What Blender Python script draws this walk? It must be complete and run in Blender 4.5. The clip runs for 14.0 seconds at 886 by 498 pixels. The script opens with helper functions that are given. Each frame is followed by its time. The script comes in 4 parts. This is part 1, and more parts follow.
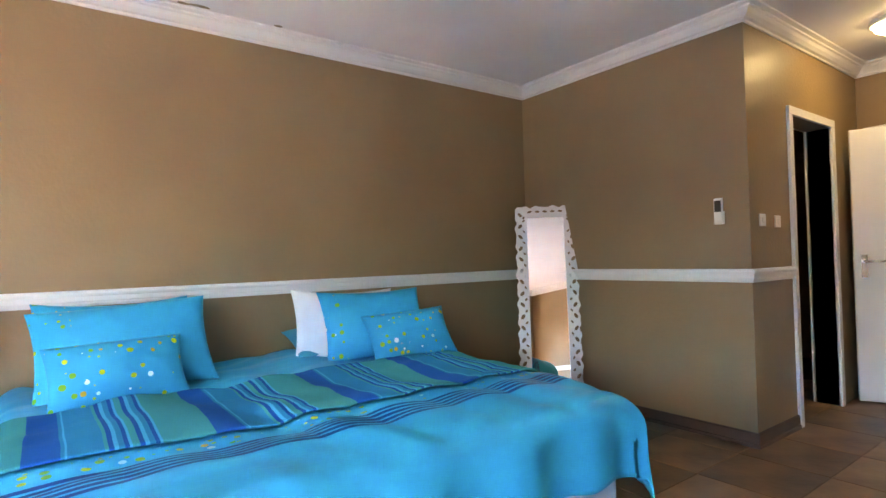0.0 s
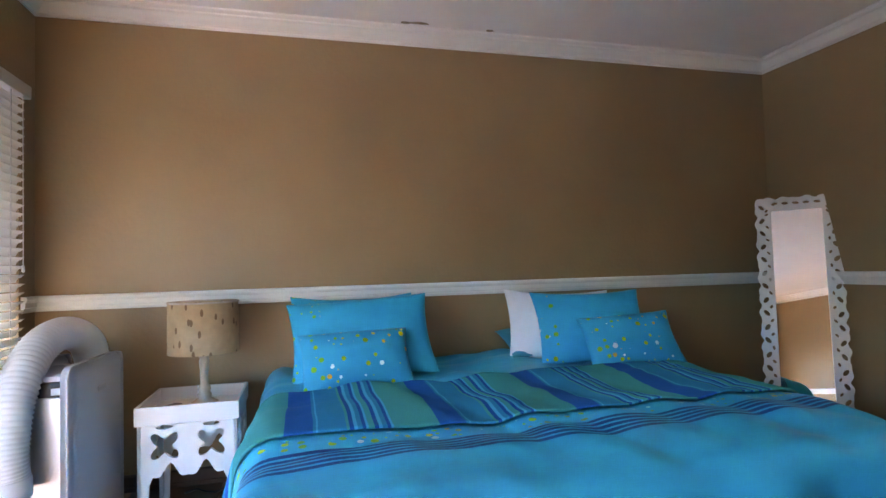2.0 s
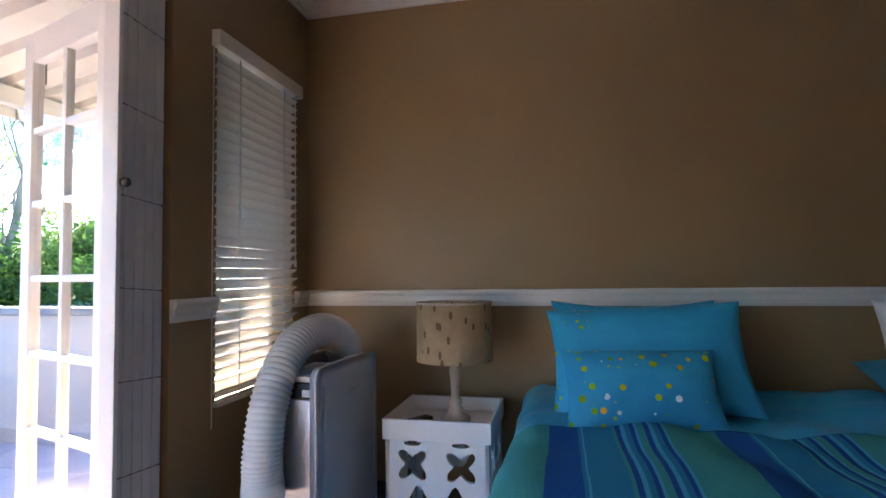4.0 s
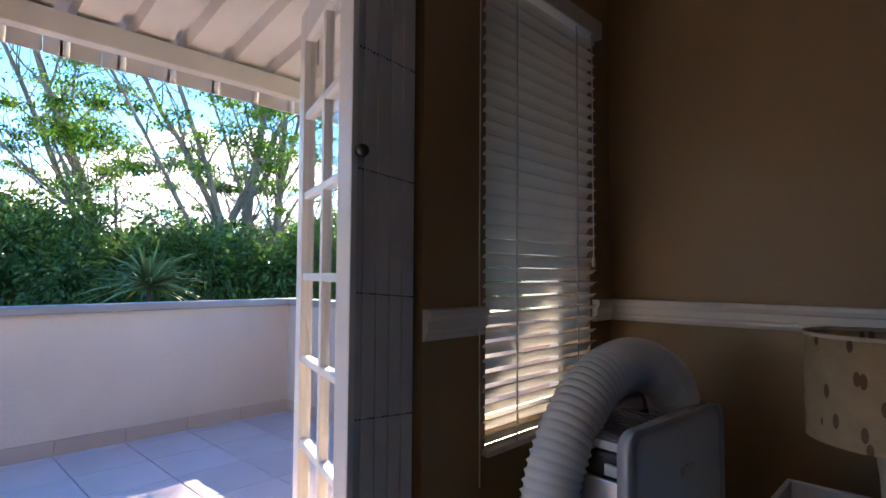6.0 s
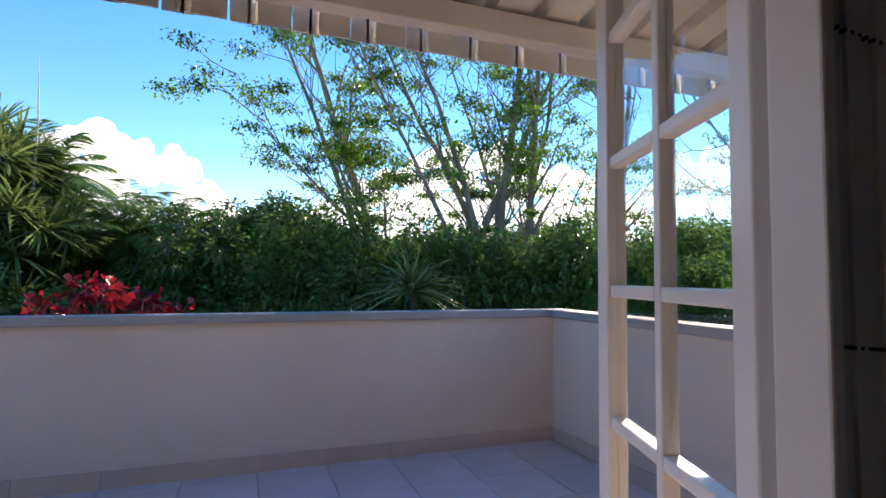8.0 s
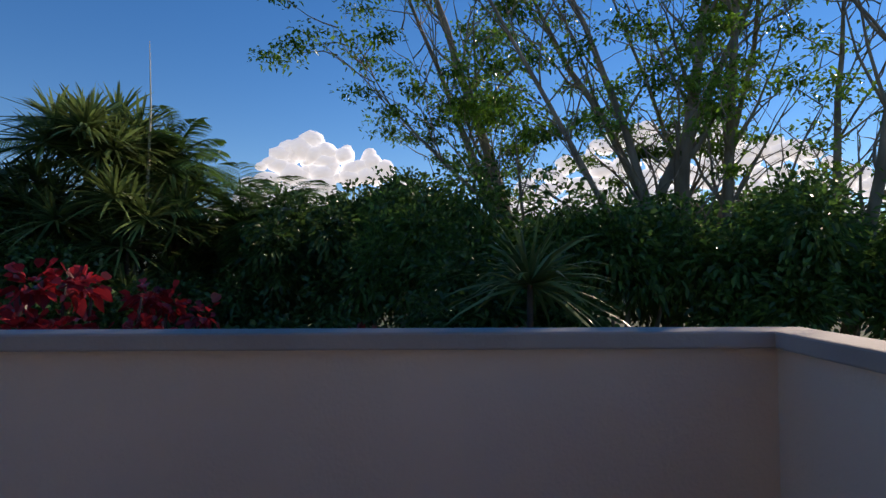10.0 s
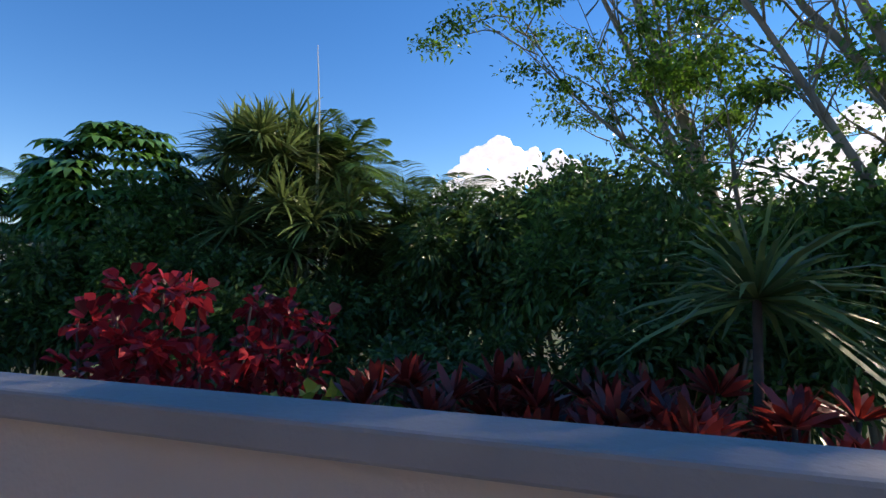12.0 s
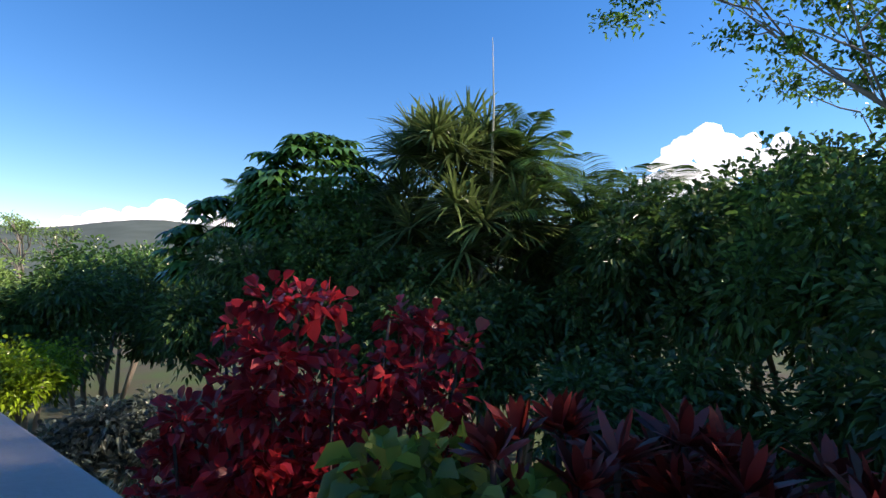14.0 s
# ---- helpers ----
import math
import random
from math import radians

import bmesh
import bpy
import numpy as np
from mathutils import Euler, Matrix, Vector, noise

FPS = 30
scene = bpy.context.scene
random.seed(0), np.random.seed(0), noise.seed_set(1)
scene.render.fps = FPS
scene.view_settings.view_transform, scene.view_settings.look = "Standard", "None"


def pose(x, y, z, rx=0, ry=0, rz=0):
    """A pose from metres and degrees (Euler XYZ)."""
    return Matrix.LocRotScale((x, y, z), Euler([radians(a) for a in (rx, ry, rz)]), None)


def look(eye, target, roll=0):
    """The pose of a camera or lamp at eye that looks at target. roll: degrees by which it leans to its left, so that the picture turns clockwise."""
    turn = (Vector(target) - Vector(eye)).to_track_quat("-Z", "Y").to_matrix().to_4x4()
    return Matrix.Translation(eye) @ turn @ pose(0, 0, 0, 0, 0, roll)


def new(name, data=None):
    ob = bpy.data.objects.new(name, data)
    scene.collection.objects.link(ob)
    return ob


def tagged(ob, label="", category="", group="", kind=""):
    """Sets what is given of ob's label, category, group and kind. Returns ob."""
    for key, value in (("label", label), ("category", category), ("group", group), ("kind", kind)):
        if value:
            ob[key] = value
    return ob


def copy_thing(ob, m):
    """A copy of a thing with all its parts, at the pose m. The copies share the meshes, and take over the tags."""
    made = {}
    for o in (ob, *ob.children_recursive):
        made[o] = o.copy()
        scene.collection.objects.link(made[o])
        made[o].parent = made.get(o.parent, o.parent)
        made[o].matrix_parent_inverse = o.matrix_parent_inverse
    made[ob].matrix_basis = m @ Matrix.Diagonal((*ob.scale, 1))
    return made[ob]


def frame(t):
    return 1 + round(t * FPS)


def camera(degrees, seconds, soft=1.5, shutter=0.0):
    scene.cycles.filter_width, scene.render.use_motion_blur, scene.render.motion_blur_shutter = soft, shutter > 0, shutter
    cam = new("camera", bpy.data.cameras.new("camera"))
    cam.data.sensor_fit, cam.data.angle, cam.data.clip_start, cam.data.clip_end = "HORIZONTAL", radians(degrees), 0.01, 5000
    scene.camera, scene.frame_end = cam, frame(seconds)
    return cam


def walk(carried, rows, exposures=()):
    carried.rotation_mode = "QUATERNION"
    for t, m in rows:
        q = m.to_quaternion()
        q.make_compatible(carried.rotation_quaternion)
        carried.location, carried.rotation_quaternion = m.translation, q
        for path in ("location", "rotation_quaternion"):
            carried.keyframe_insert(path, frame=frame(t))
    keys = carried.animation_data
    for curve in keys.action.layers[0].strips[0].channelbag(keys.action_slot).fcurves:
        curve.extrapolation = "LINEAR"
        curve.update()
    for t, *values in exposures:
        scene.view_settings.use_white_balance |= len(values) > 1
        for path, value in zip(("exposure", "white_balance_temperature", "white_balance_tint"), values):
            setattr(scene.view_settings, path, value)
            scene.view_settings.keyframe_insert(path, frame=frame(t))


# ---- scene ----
# camera and walk
cam = camera(79.0, 14.0)
ROWS = [
    (0.0, 0.001, 0.0, 1.156, -36.43, 1.04, 1.59),
    (0.5, 0.018, -0.01, 1.155, -30.53, 1.18, 1.65),
    (1.0, 0.025, 0.0, 1.148, -25.18, 1.44, 1.63),
    (1.5, 0.018, 0.03, 1.144, -19.73, 1.74, 1.57),
    (2.0, 0.003, 0.087, 1.133, -14.65, 2.06, 1.52),
    (2.5, 0.001, 0.208, 1.117, -8.73, 2.47, 1.32),
    (3.0, 0.005, 0.351, 1.111, -2.33, 2.61, 1.14),
    (5.5, -0.192, 1.178, 1.138, 36.28, 2.78, -0.08),
    (6.0, -0.343, 1.321, 1.134, 43.79, 2.77, -0.35),
    (6.5, -0.485, 1.405, 1.130, 52.21, 2.75, -0.45),
    (7.0, -0.670, 1.454, 1.129, 58.07, 2.83, -0.44),
    (7.5, -0.851, 1.520, 1.141, 63.34, 2.99, -0.48),
    (8.0, -1.020, 1.580, 1.150, 69.55, 3.08, -0.5),
    (9.25, -2.03, 2.02, 1.138, 81.6, 2.4, -0.1),
    (10.5, -3.145, 2.82, 1.125, 93.5, 1.9, 0.2),
    (11.0, -3.40, 2.80, 1.13, 97.5, 2.06, 0.3),
    (11.5, -3.53, 2.77, 1.14, 102.2, 2.06, 0.2),
    (12.0, -3.71, 2.73, 1.15, 108.7, 2.15, 0.0),
    (12.5, -3.856, 2.71, 1.16, 113.35, 2.18, -0.1),
    (13.0, -4.0, 2.70, 1.175, 117.7, 2.12, -0.3),
    (13.5, -4.136, 2.69, 1.195, 123.5, 2.0, -0.75),
    (14.0, -4.246, 2.67, 1.207, 128.9, 1.89, -0.9),
]
EXPOSURES = [(0.0, 5.65, 8150, 14), (1.5, 5.05, 8100, 14), (3.0, 4.4, 8050, 15), (5.3, 2.6, 8000, 17), (6.5, 2.2, 8100, 18), (8.2, 1.2, 8500, 19), (10.3, -0.15, 8100, 20), (12.0, 0.5, 8000, 20), (14.0, 0.7, 7900, 20)]
walk(cam, [(t, pose(x, y, z, 90 + pitch, roll, yaw)) for t, x, y, z, yaw, pitch, roll in ROWS], EXPOSURES)

# sky and sun
SUN_TO = Vector((-0.60, 0.68, 0.566)).normalized()
world = bpy.data.worlds.new("world")
scene.world = world
world.use_nodes = True
wn = world.node_tree.nodes
sky = wn.new("ShaderNodeTexSky")
sky.sky_type = "NISHITA"
sky.sun_disc = False
sky.sun_elevation = math.asin(SUN_TO.z)
sky.sun_rotation = math.atan2(SUN_TO.x, SUN_TO.y)
sky.ozone_density = 6.0
sky.dust_density = 0.0
deep = wn.new("ShaderNodeHueSaturation")
deep.inputs["Hue"].default_value = 0.505
deep.inputs["Saturation"].default_value = 1.24
world.node_tree.links.new(sky.outputs[0], deep.inputs["Color"])
world.node_tree.links.new(deep.outputs[0], wn["Background"].inputs[0])
wn["Background"].inputs[1].default_value = 0.15
sun = bpy.data.lights.new("sun", "SUN")
sun.energy, sun.angle, sun.color = 4.6, radians(0.5), (1.0, 0.94, 0.85)
sun_ob = new("sun", sun)
sun_ob.matrix_world = look(SUN_TO * 30, (0, 0, 0))


# ---------- materials ----------
def mat(name, col, rough=0.6, col2=None, scale=8.0, bump=0.0, bump_scale=60.0, metal=0.0, spec=0.5, stretch=(1, 1, 1), island=0.0, objr=0.0, translucent=0.0, stain=0.12):
    m = bpy.data.materials.new(name)
    m.use_nodes = True
    nt = m.node_tree
    n, l = nt.nodes, nt.links
    p = n["Principled BSDF"]
    p.inputs["Roughness"].default_value = rough
    p.inputs["Metallic"].default_value = metal
    p.inputs["Specular IOR Level"].default_value = spec
    tc = n.new("ShaderNodeTexCoord")
    mp = n.new("ShaderNodeMapping")
    mp.inputs["Scale"].default_value = stretch
    l.new(tc.outputs["Object"], mp.inputs["Vector"])
    nz = n.new("ShaderNodeTexNoise")
    nz.inputs["Scale"].default_value = scale
    nz.inputs["Detail"].default_value = 5
    l.new(mp.outputs[0], nz.inputs["Vector"])
    mix = n.new("ShaderNodeMix")
    mix.data_type = "RGBA"
    c2 = col2 or tuple(c * (1 - stain) for c in col)
    mix.inputs["A"].default_value = (*col, 1)
    mix.inputs["B"].default_value = (*c2, 1)
    ramp = n.new("ShaderNodeMapRange")
    ramp.inputs[1].default_value, ramp.inputs[2].default_value = 0.35, 0.65
    l.new(nz.outputs["Fac"], ramp.inputs[0])
    l.new(ramp.outputs[0], mix.inputs["Factor"])
    out = mix.outputs["Result"]
    if island or objr:
        hs = n.new("ShaderNodeHueSaturation")
        if island:
            src = n.new("ShaderNodeNewGeometry").outputs["Random Per Island"]
        else:
            src = n.new("ShaderNodeObjectInfo").outputs["Random"]
        amt = island or objr
        mr = n.new("ShaderNodeMapRange")
        mr.inputs[3].default_value, mr.inputs[4].default_value = 1 - amt, 1 + amt
        l.new(src, mr.inputs[0])
        l.new(mr.outputs[0], hs.inputs["Value"])
        l.new(out, hs.inputs["Color"])
        out = hs.outputs[0]
    l.new(out, p.inputs["Base Color"])
    if bump:
        nb = n.new("ShaderNodeTexNoise")
        nb.inputs["Scale"].default_value = bump_scale
        nb.inputs["Detail"].default_value = 4
        l.new(mp.outputs[0], nb.inputs["Vector"])
        b = n.new("ShaderNodeBump")
        b.inputs["Strength"].default_value = bump
        b.inputs["Distance"].default_value = 0.01
        l.new(nb.outputs["Fac"], b.inputs["Height"])
        l.new(b.outputs[0], p.inputs["Normal"])
    if translucent:
        tr = n.new("ShaderNodeBsdfTranslucent")
        ms = n.new("ShaderNodeMixShader")
        ms.inputs[0].default_value = translucent
        l.new(out, tr.inputs[0])
        l.new(p.outputs[0], ms.inputs[1])
        l.new(tr.outputs[0], ms.inputs[2])
        l.new(ms.outputs[0], n["Material Output"].inputs[0])
    return m


def emit(name, col, strength):
    m = bpy.data.materials.new(name)
    m.use_nodes = True
    p = m.node_tree.nodes["Principled BSDF"]
    p.inputs["Base Color"].default_value = (*col, 1)
    p.inputs["Emission Color"].default_value = (*col, 1)
    p.inputs["Emission Strength"].default_value = strength
    return m


def clear_glass(name):
    m = bpy.data.materials.new(name)
    m.use_nodes = True
    n, l = m.node_tree.nodes, m.node_tree.links
    tr, gl, ms, fr = n.new("ShaderNodeBsdfTransparent"), n.new("ShaderNodeBsdfGlossy"), n.new("ShaderNodeMixShader"), n.new("ShaderNodeMapRange")
    gl.inputs["Roughness"].default_value = 0.01
    lw, pw = n.new("ShaderNodeLayerWeight"), n.new("ShaderNodeMath")
    pw.operation = "POWER"
    pw.inputs[1].default_value = 3.5
    l.new(lw.outputs["Facing"], pw.inputs[0])
    l.new(pw.outputs[0], fr.inputs[0])
    fr.inputs[3].default_value, fr.inputs[4].default_value = 0.03, 0.7
    l.new(fr.outputs[0], ms.inputs[0])
    l.new(tr.outputs[0], ms.inputs[1])
    l.new(gl.outputs[0], ms.inputs[2])
    l.new(ms.outputs[0], n["Material Output"].inputs[0])
    return m


WALL = mat("wall_paint", (0.30, 0.205, 0.105), 0.42, (0.265, 0.178, 0.09), 1.6, 0.2, 45)
WHITE = mat("white_paint", (0.78, 0.77, 0.75), 0.35, scale=3, bump=0.06, stain=0.06)
CEIL = mat("ceiling_paint", (0.76, 0.75, 0.74), 0.75, scale=1.5, bump=0.05, stain=0.07)
SKIRT = mat("dark_skirting", (0.10, 0.055, 0.035), 0.45, scale=6, bump=0.1)
BGROUT = mat("pale_grout", (0.36, 0.31, 0.29), 0.9)
FLOOR = mat("brown_floor", (0.25, 0.145, 0.072), 0.38, (0.11, 0.06, 0.03), 3.2, 0.15, 30, objr=0.3)
GROUT = mat("dark_grout", (0.11, 0.07, 0.045), 0.9)
RENDER_OUT = mat("balcony_render", (0.66, 0.545, 0.45), 0.85, (0.60, 0.49, 0.40), 1.3, 0.25, 70)
CAP = mat("cap_plaster", (0.36, 0.33, 0.31), 0.75, (0.29, 0.265, 0.25), 2.5, 0.25, 60)
BTILE = mat("balcony_tile", (0.62, 0.51, 0.49), 0.4, (0.54, 0.44, 0.42), 2.0, 0.05, 40, objr=0.05)
BSKIRT = mat("balcony_skirting_tile", (0.55, 0.42, 0.34), 0.5, scale=3, objr=0.06)
ROOFM = mat("painted_roof_sheet", (0.74, 0.72, 0.68), 0.5, (0.62, 0.59, 0.54), 2.0, 0.05)
GLASS = clear_glass("pane_glass")
STEEL = mat("dark_steel", (0.08, 0.075, 0.07), 0.4, metal=0.8)
CHROME = mat("chrome", (0.6, 0.6, 0.6), 0.2, metal=1.0)
SCREEN = mat("grey_shutter", (0.60, 0.60, 0.61), 0.5, scale=4, bump=0.03)
TEAL2 = mat("turquoise_sheet", (0.004, 0.25, 0.36), 0.6, scale=4, bump=0.1, bump_scale=14)
LINEN = mat("white_linen", (0.78, 0.77, 0.78), 0.8, scale=5, bump=0.1, bump_scale=25)
SILVER = mat("silver_panel", (0.50, 0.51, 0.53), 0.32, scale=3, metal=0.75, stain=0.08)
GREYP = mat("grey_plastic", (0.52, 0.54, 0.57), 0.35, scale=5, stain=0.05)
BLACKP = mat("black_plastic", (0.015, 0.015, 0.017), 0.4)
HOSE = mat("hose_plastic", (0.66, 0.67, 0.66), 0.5, scale=9)
LAMPWOOD = mat("limed_wood", (0.42, 0.30, 0.21), 0.6, (0.55, 0.46, 0.38), 16, 0.2, 40, stretch=(1, 1, 0.2))
MIRROR = mat("mirror_glass", (0.9, 0.9, 0.9), 0.01, metal=1.0, stain=0.0)
BLIND = mat("white_slat", (0.72, 0.70, 0.66), 0.45, scale=5, stain=0.05, translucent=0.1)
BARK = mat("grey_bark", (0.30, 0.26, 0.21), 0.9, (0.17, 0.14, 0.11), 5, 0.7, 18, stretch=(1, 1, 0.3))
DARKSTEM = mat("dark_stem", (0.09, 0.055, 0.04), 0.8, (0.05, 0.03, 0.025), 12, 0.4, 40)
SOIL = mat("lawn_soil", (0.05, 0.09, 0.02), 0.95, (0.07, 0.06, 0.035), 0.7, 0.6, 30)
HILL = mat("far_hill", (0.10, 0.13, 0.10), 0.95, (0.06, 0.085, 0.06), 0.08, 0.5, 1.0)


def leafmat(name, col, tr=0.35, rough=0.3, isl=0.55):
    return mat(name, col, rough, tuple(c * 0.7 for c in col), 0.8, island=isl, translucent=tr, spec=0.5)


LEAF = leafmat("leaf_green", (0.10, 0.22, 0.05))
LEAF_DARK = leafmat("leaf_dark", (0.085, 0.175, 0.045), 0.3)
LEAF_TREE = leafmat("leaf_tree", (0.126, 0.27, 0.036), 0.45)
LEAF_PALM = leafmat("leaf_palm", (0.101, 0.214, 0.05), 0.3)
LEAF_PAND = leafmat("leaf_pandanus", (0.169, 0.247, 0.079), 0.3)
LEAF_RED = leafmat("leaf_red", (0.46, 0.03, 0.04), 0.4)
LEAF_CORD = leafmat("leaf_cordyline", (0.36, 0.045, 0.035), 0.35, isl=0.8)
LEAF_LIME = leafmat("leaf_lime", (0.26, 0.39, 0.026), 0.4)
LEAF_PALE = leafmat("leaf_pale", (0.27, 0.428, 0.112), 0.35)
LEAF_VAR = leafmat("leaf_variegated", (0.18, 0.216, 0.162), 0.3, isl=0.8)


# ---------- mesh helpers ----------
def box(bm, x0, x1, y0, y1, z0, z1, bevel=0.0):
    vs = bmesh.ops.create_cube(bm, size=1.0, matrix=Matrix.Translation(((x0 + x1) / 2, (y0 + y1) / 2, (z0 + z1) / 2)) @ Matrix.Diagonal((x1 - x0, y1 - y0, z1 - z0, 1)))["verts"]
    if bevel:
        es = list({e for v in vs for e in v.link_edges})
        bmesh.ops.bevel(bm, geom=es, offset=bevel, segments=2, affect="EDGES", profile=0.5)


def finish(name, bm, material, smooth=False):
    me = bpy.data.meshes.new(name)
    bm.to_mesh(me)
    bm.free()
    me.materials.append(material)
    if smooth:
        for p in me.polygons:
            p.use_smooth = True
    return me


def part(name, bm, material, parent=None, label="", smooth=False):
    ob = new(name, finish(name, bm, material, smooth))
    if parent:
        ob.parent = parent
    return tagged(ob, label)


def bpart(name, dims, material, parent=None, label="", bevel=0.0):
    bm = bmesh.new()
    box(bm, *dims, bevel=bevel)
    return part(name, bm, material, parent, label)


def struct(name, dims, material, label, category, bevel=0.0):
    return tagged(bpart(name, dims, material, None, label, bevel), category=category, kind="structure")


def thing(name, label, category, at=(0, 0, 0), rz=0, group="", kind=""):
    ob = new(name)
    ob.matrix_world = pose(*at, 0, 0, rz)
    return tagged(ob, label, category, group, kind)


def lathe(profile, seg=32):
    bm = bmesh.new()
    rings = [[bm.verts.new((r * math.cos(2 * math.pi * i / seg), r * math.sin(2 * math.pi * i / seg), z)) for i in range(seg)] for r, z in profile]
    for a, b in zip(rings, rings[1:]):
        for i in range(seg):
            bm.faces.new((a[i], a[(i + 1) % seg], b[(i + 1) % seg], b[i]))
    return bm


def mesh_from(name, verts, faces, material, smooth=False):
    me = bpy.data.meshes.new(name)
    me.from_pydata(verts, [], faces)
    me.materials.append(material)
    if smooth:
        me.polygons.foreach_set("use_smooth", [True] * len(me.polygons))
    me.update()
    return me


def tube(points, radii, seg=8, close=False):
    """Verts and faces of a tube along points."""
    vs, fs = [], []
    pts = [Vector(p) for p in points]
    for i, p in enumerate(pts):
        d = (pts[min(i + 1, len(pts) - 1)] - pts[max(i - 1, 0)]).normalized()
        a = d.orthogonal().normalized() if i == 0 else (a - d * a.dot(d)).normalized()
        b = d.cross(a)
        for k in range(seg):
            t = 2 * math.pi * k / seg
            vs.append(tuple(p + (a * math.cos(t) + b * math.sin(t)) * radii[i]))
        if i:
            o = (i - 1) * seg
            fs += [(o + k, o + (k + 1) % seg, o + seg + (k + 1) % seg, o + seg + k) for k in range(seg)]
    if close:
        fs += [tuple(range(seg))[::-1], tuple(range(len(vs) - seg, len(vs)))]
    return vs, fs


def tube_part(name, points, radii, material, parent=None, label="", seg=8):
    v, f = tube(points, radii, seg, True)
    ob = new(name, mesh_from(name, v, f, material, True))
    if parent:
        ob.parent = parent
    return tagged(ob, label)


def flat_cut(name, outlines, depth, material):
    """A mesh of a flat board with holes, in its xy plane, from outlines (first the outside)."""
    cu = bpy.data.curves.new(name, "CURVE")
    cu.dimensions, cu.fill_mode, cu.extrude = "2D", "BOTH", depth / 2
    for o in outlines:
        sp = cu.splines.new("POLY")
        sp.points.add(len(o) - 1)
        for q, (x, y) in zip(sp.points, o):
            q.co = (x, y, 0, 1)
        sp.use_cyclic_u = True
    tmp = bpy.data.objects.new(name, cu)
    me = bpy.data.meshes.new_from_object(tmp)
    me.name = name
    bpy.data.objects.remove(tmp)
    bpy.data.curves.remove(cu)
    me.materials.clear()
    me.materials.append(material)
    return me


def sweep(profile, x0, y0, x1, y1, z, m0=0.0, m1=0.0):
    """A moulding along a line; profile of (out, up) is extruded to the left of the line's direction."""
    bm = bmesh.new()
    d = Vector((x1 - x0, y1 - y0, 0)).normalized()
    o = Vector((-d.y, d.x, 0))
    rings = [[bm.verts.new(Vector(p) + o * a + d * (m * a) + Vector((0, 0, z + b))) for a, b in profile] for p, m in (((x0, y0, 0), m0), ((x1, y1, 0), m1))]
    n = len(profile)
    for i in range(n):
        bm.faces.new((rings[0][i], rings[0][(i + 1) % n], rings[1][(i + 1) % n], rings[1][i]))
    bm.faces.new(rings[0][::-1])
    bm.faces.new(rings[1])
    bmesh.ops.recalc_face_normals(bm, faces=bm.faces)
    return bm


# ---------- setting: bedroom ----------
XW, YB, XR, YR, YS, XE = -1.332, 3.303, 3.337, 1.466, -2.2, 5.25
ZC, ZT = 2.6, 2.9
struct("ceiling", (XW - 0.17, XE + 1.4, YS - 0.2, YB + 0.2, ZC, ZC + 0.12), CEIL, "white painted plaster ceiling", "ceiling")
struct("wall_north", (XW - 0.17, XR + 0.15, YB, YB + 0.2, -0.3, ZC), WALL, "tan brown painted bedroom wall behind the bed", "wall")
struct("wall_east", (XR, XR + 0.15, YR + 0.15, YB, 0, ZC), WALL, "tan brown painted wall with white dado rail", "wall")
struct("wall_south", (XW - 0.17, XE + 1.4, YS - 0.2, YS, -0.3, ZC), WALL, "tan brown painted wall", "wall")


def wall_x(name, x0, x1, y0, y1, holes, material, label):
    """A wall that runs along y with openings (y0, y1, z0, z1)."""
    bm = bmesh.new()
    ys = y0
    for a, b, c, d in holes:
        box(bm, x0, x1, ys, a, 0, ZC)
        if c > 0:
            box(bm, x0, x1, a, b, 0, c)
        if d < ZC:
            box(bm, x0, x1, a, b, d, ZC)
        ys = b
    box(bm, x0, x1, ys, y1, 0, ZC)
    return tagged(part(name, bm, material, None, label), category="wall", kind="structure")


# door opening widened southwards, out of view, to let more daylight in
wall_x("wall_west", XW - 0.17, XW, YS, YB, [(-1.6, 2.278, 0, 2.16), (2.53, 3.14, 0.64, 2.05)], WALL, "tan brown painted wall with window and widened french door opening")
wall_x("wall_passage_end", XE, XE + 0.12, YS, YR + 0.15, [(0.66, 1.36, 0, 2.05)], WALL, "warm brown passage wall with a doorway")
# passage wall with bathroom doorway
bm = bmesh.new()
box(bm, XR, 3.955, YR, YR + 0.15, 0, ZC)
box(bm, 3.955, 4.645, YR, YR + 0.15, 2.04, ZC)
box(bm, 4.645, XE + 0.12, YR, YR + 0.15, 0, ZC)
tagged(part("wall_passage", bm, WALL, None, "warm brown painted passage wall beside the bathroom door"), category="wall", kind="structure")
# dim rooms beyond the doorways
DIM = mat("dim_brown_tile", (0.32, 0.2, 0.12), 0.35, (0.22, 0.13, 0.08), 4)
struct("wall_bathroom_back", (XR + 0.15, XE + 1.4, YB + 0.05, YB + 0.2, -0.3, ZC), DIM, "brown tiled bathroom wall", "wall")
struct("wall_bathroom_side", (XE + 1.25, XE + 1.4, YS, YB + 0.05, -0.3, ZC), DIM, "dim brown wall beyond the doorway", "wall")

# floor slab and its tiles
floor_ob = struct("floor", (XW - 0.17, XE + 1.4, YS - 0.2, YB + 0.2, -0.3, -0.006), GROUT, "mottled brown slate-look floor", "floor")

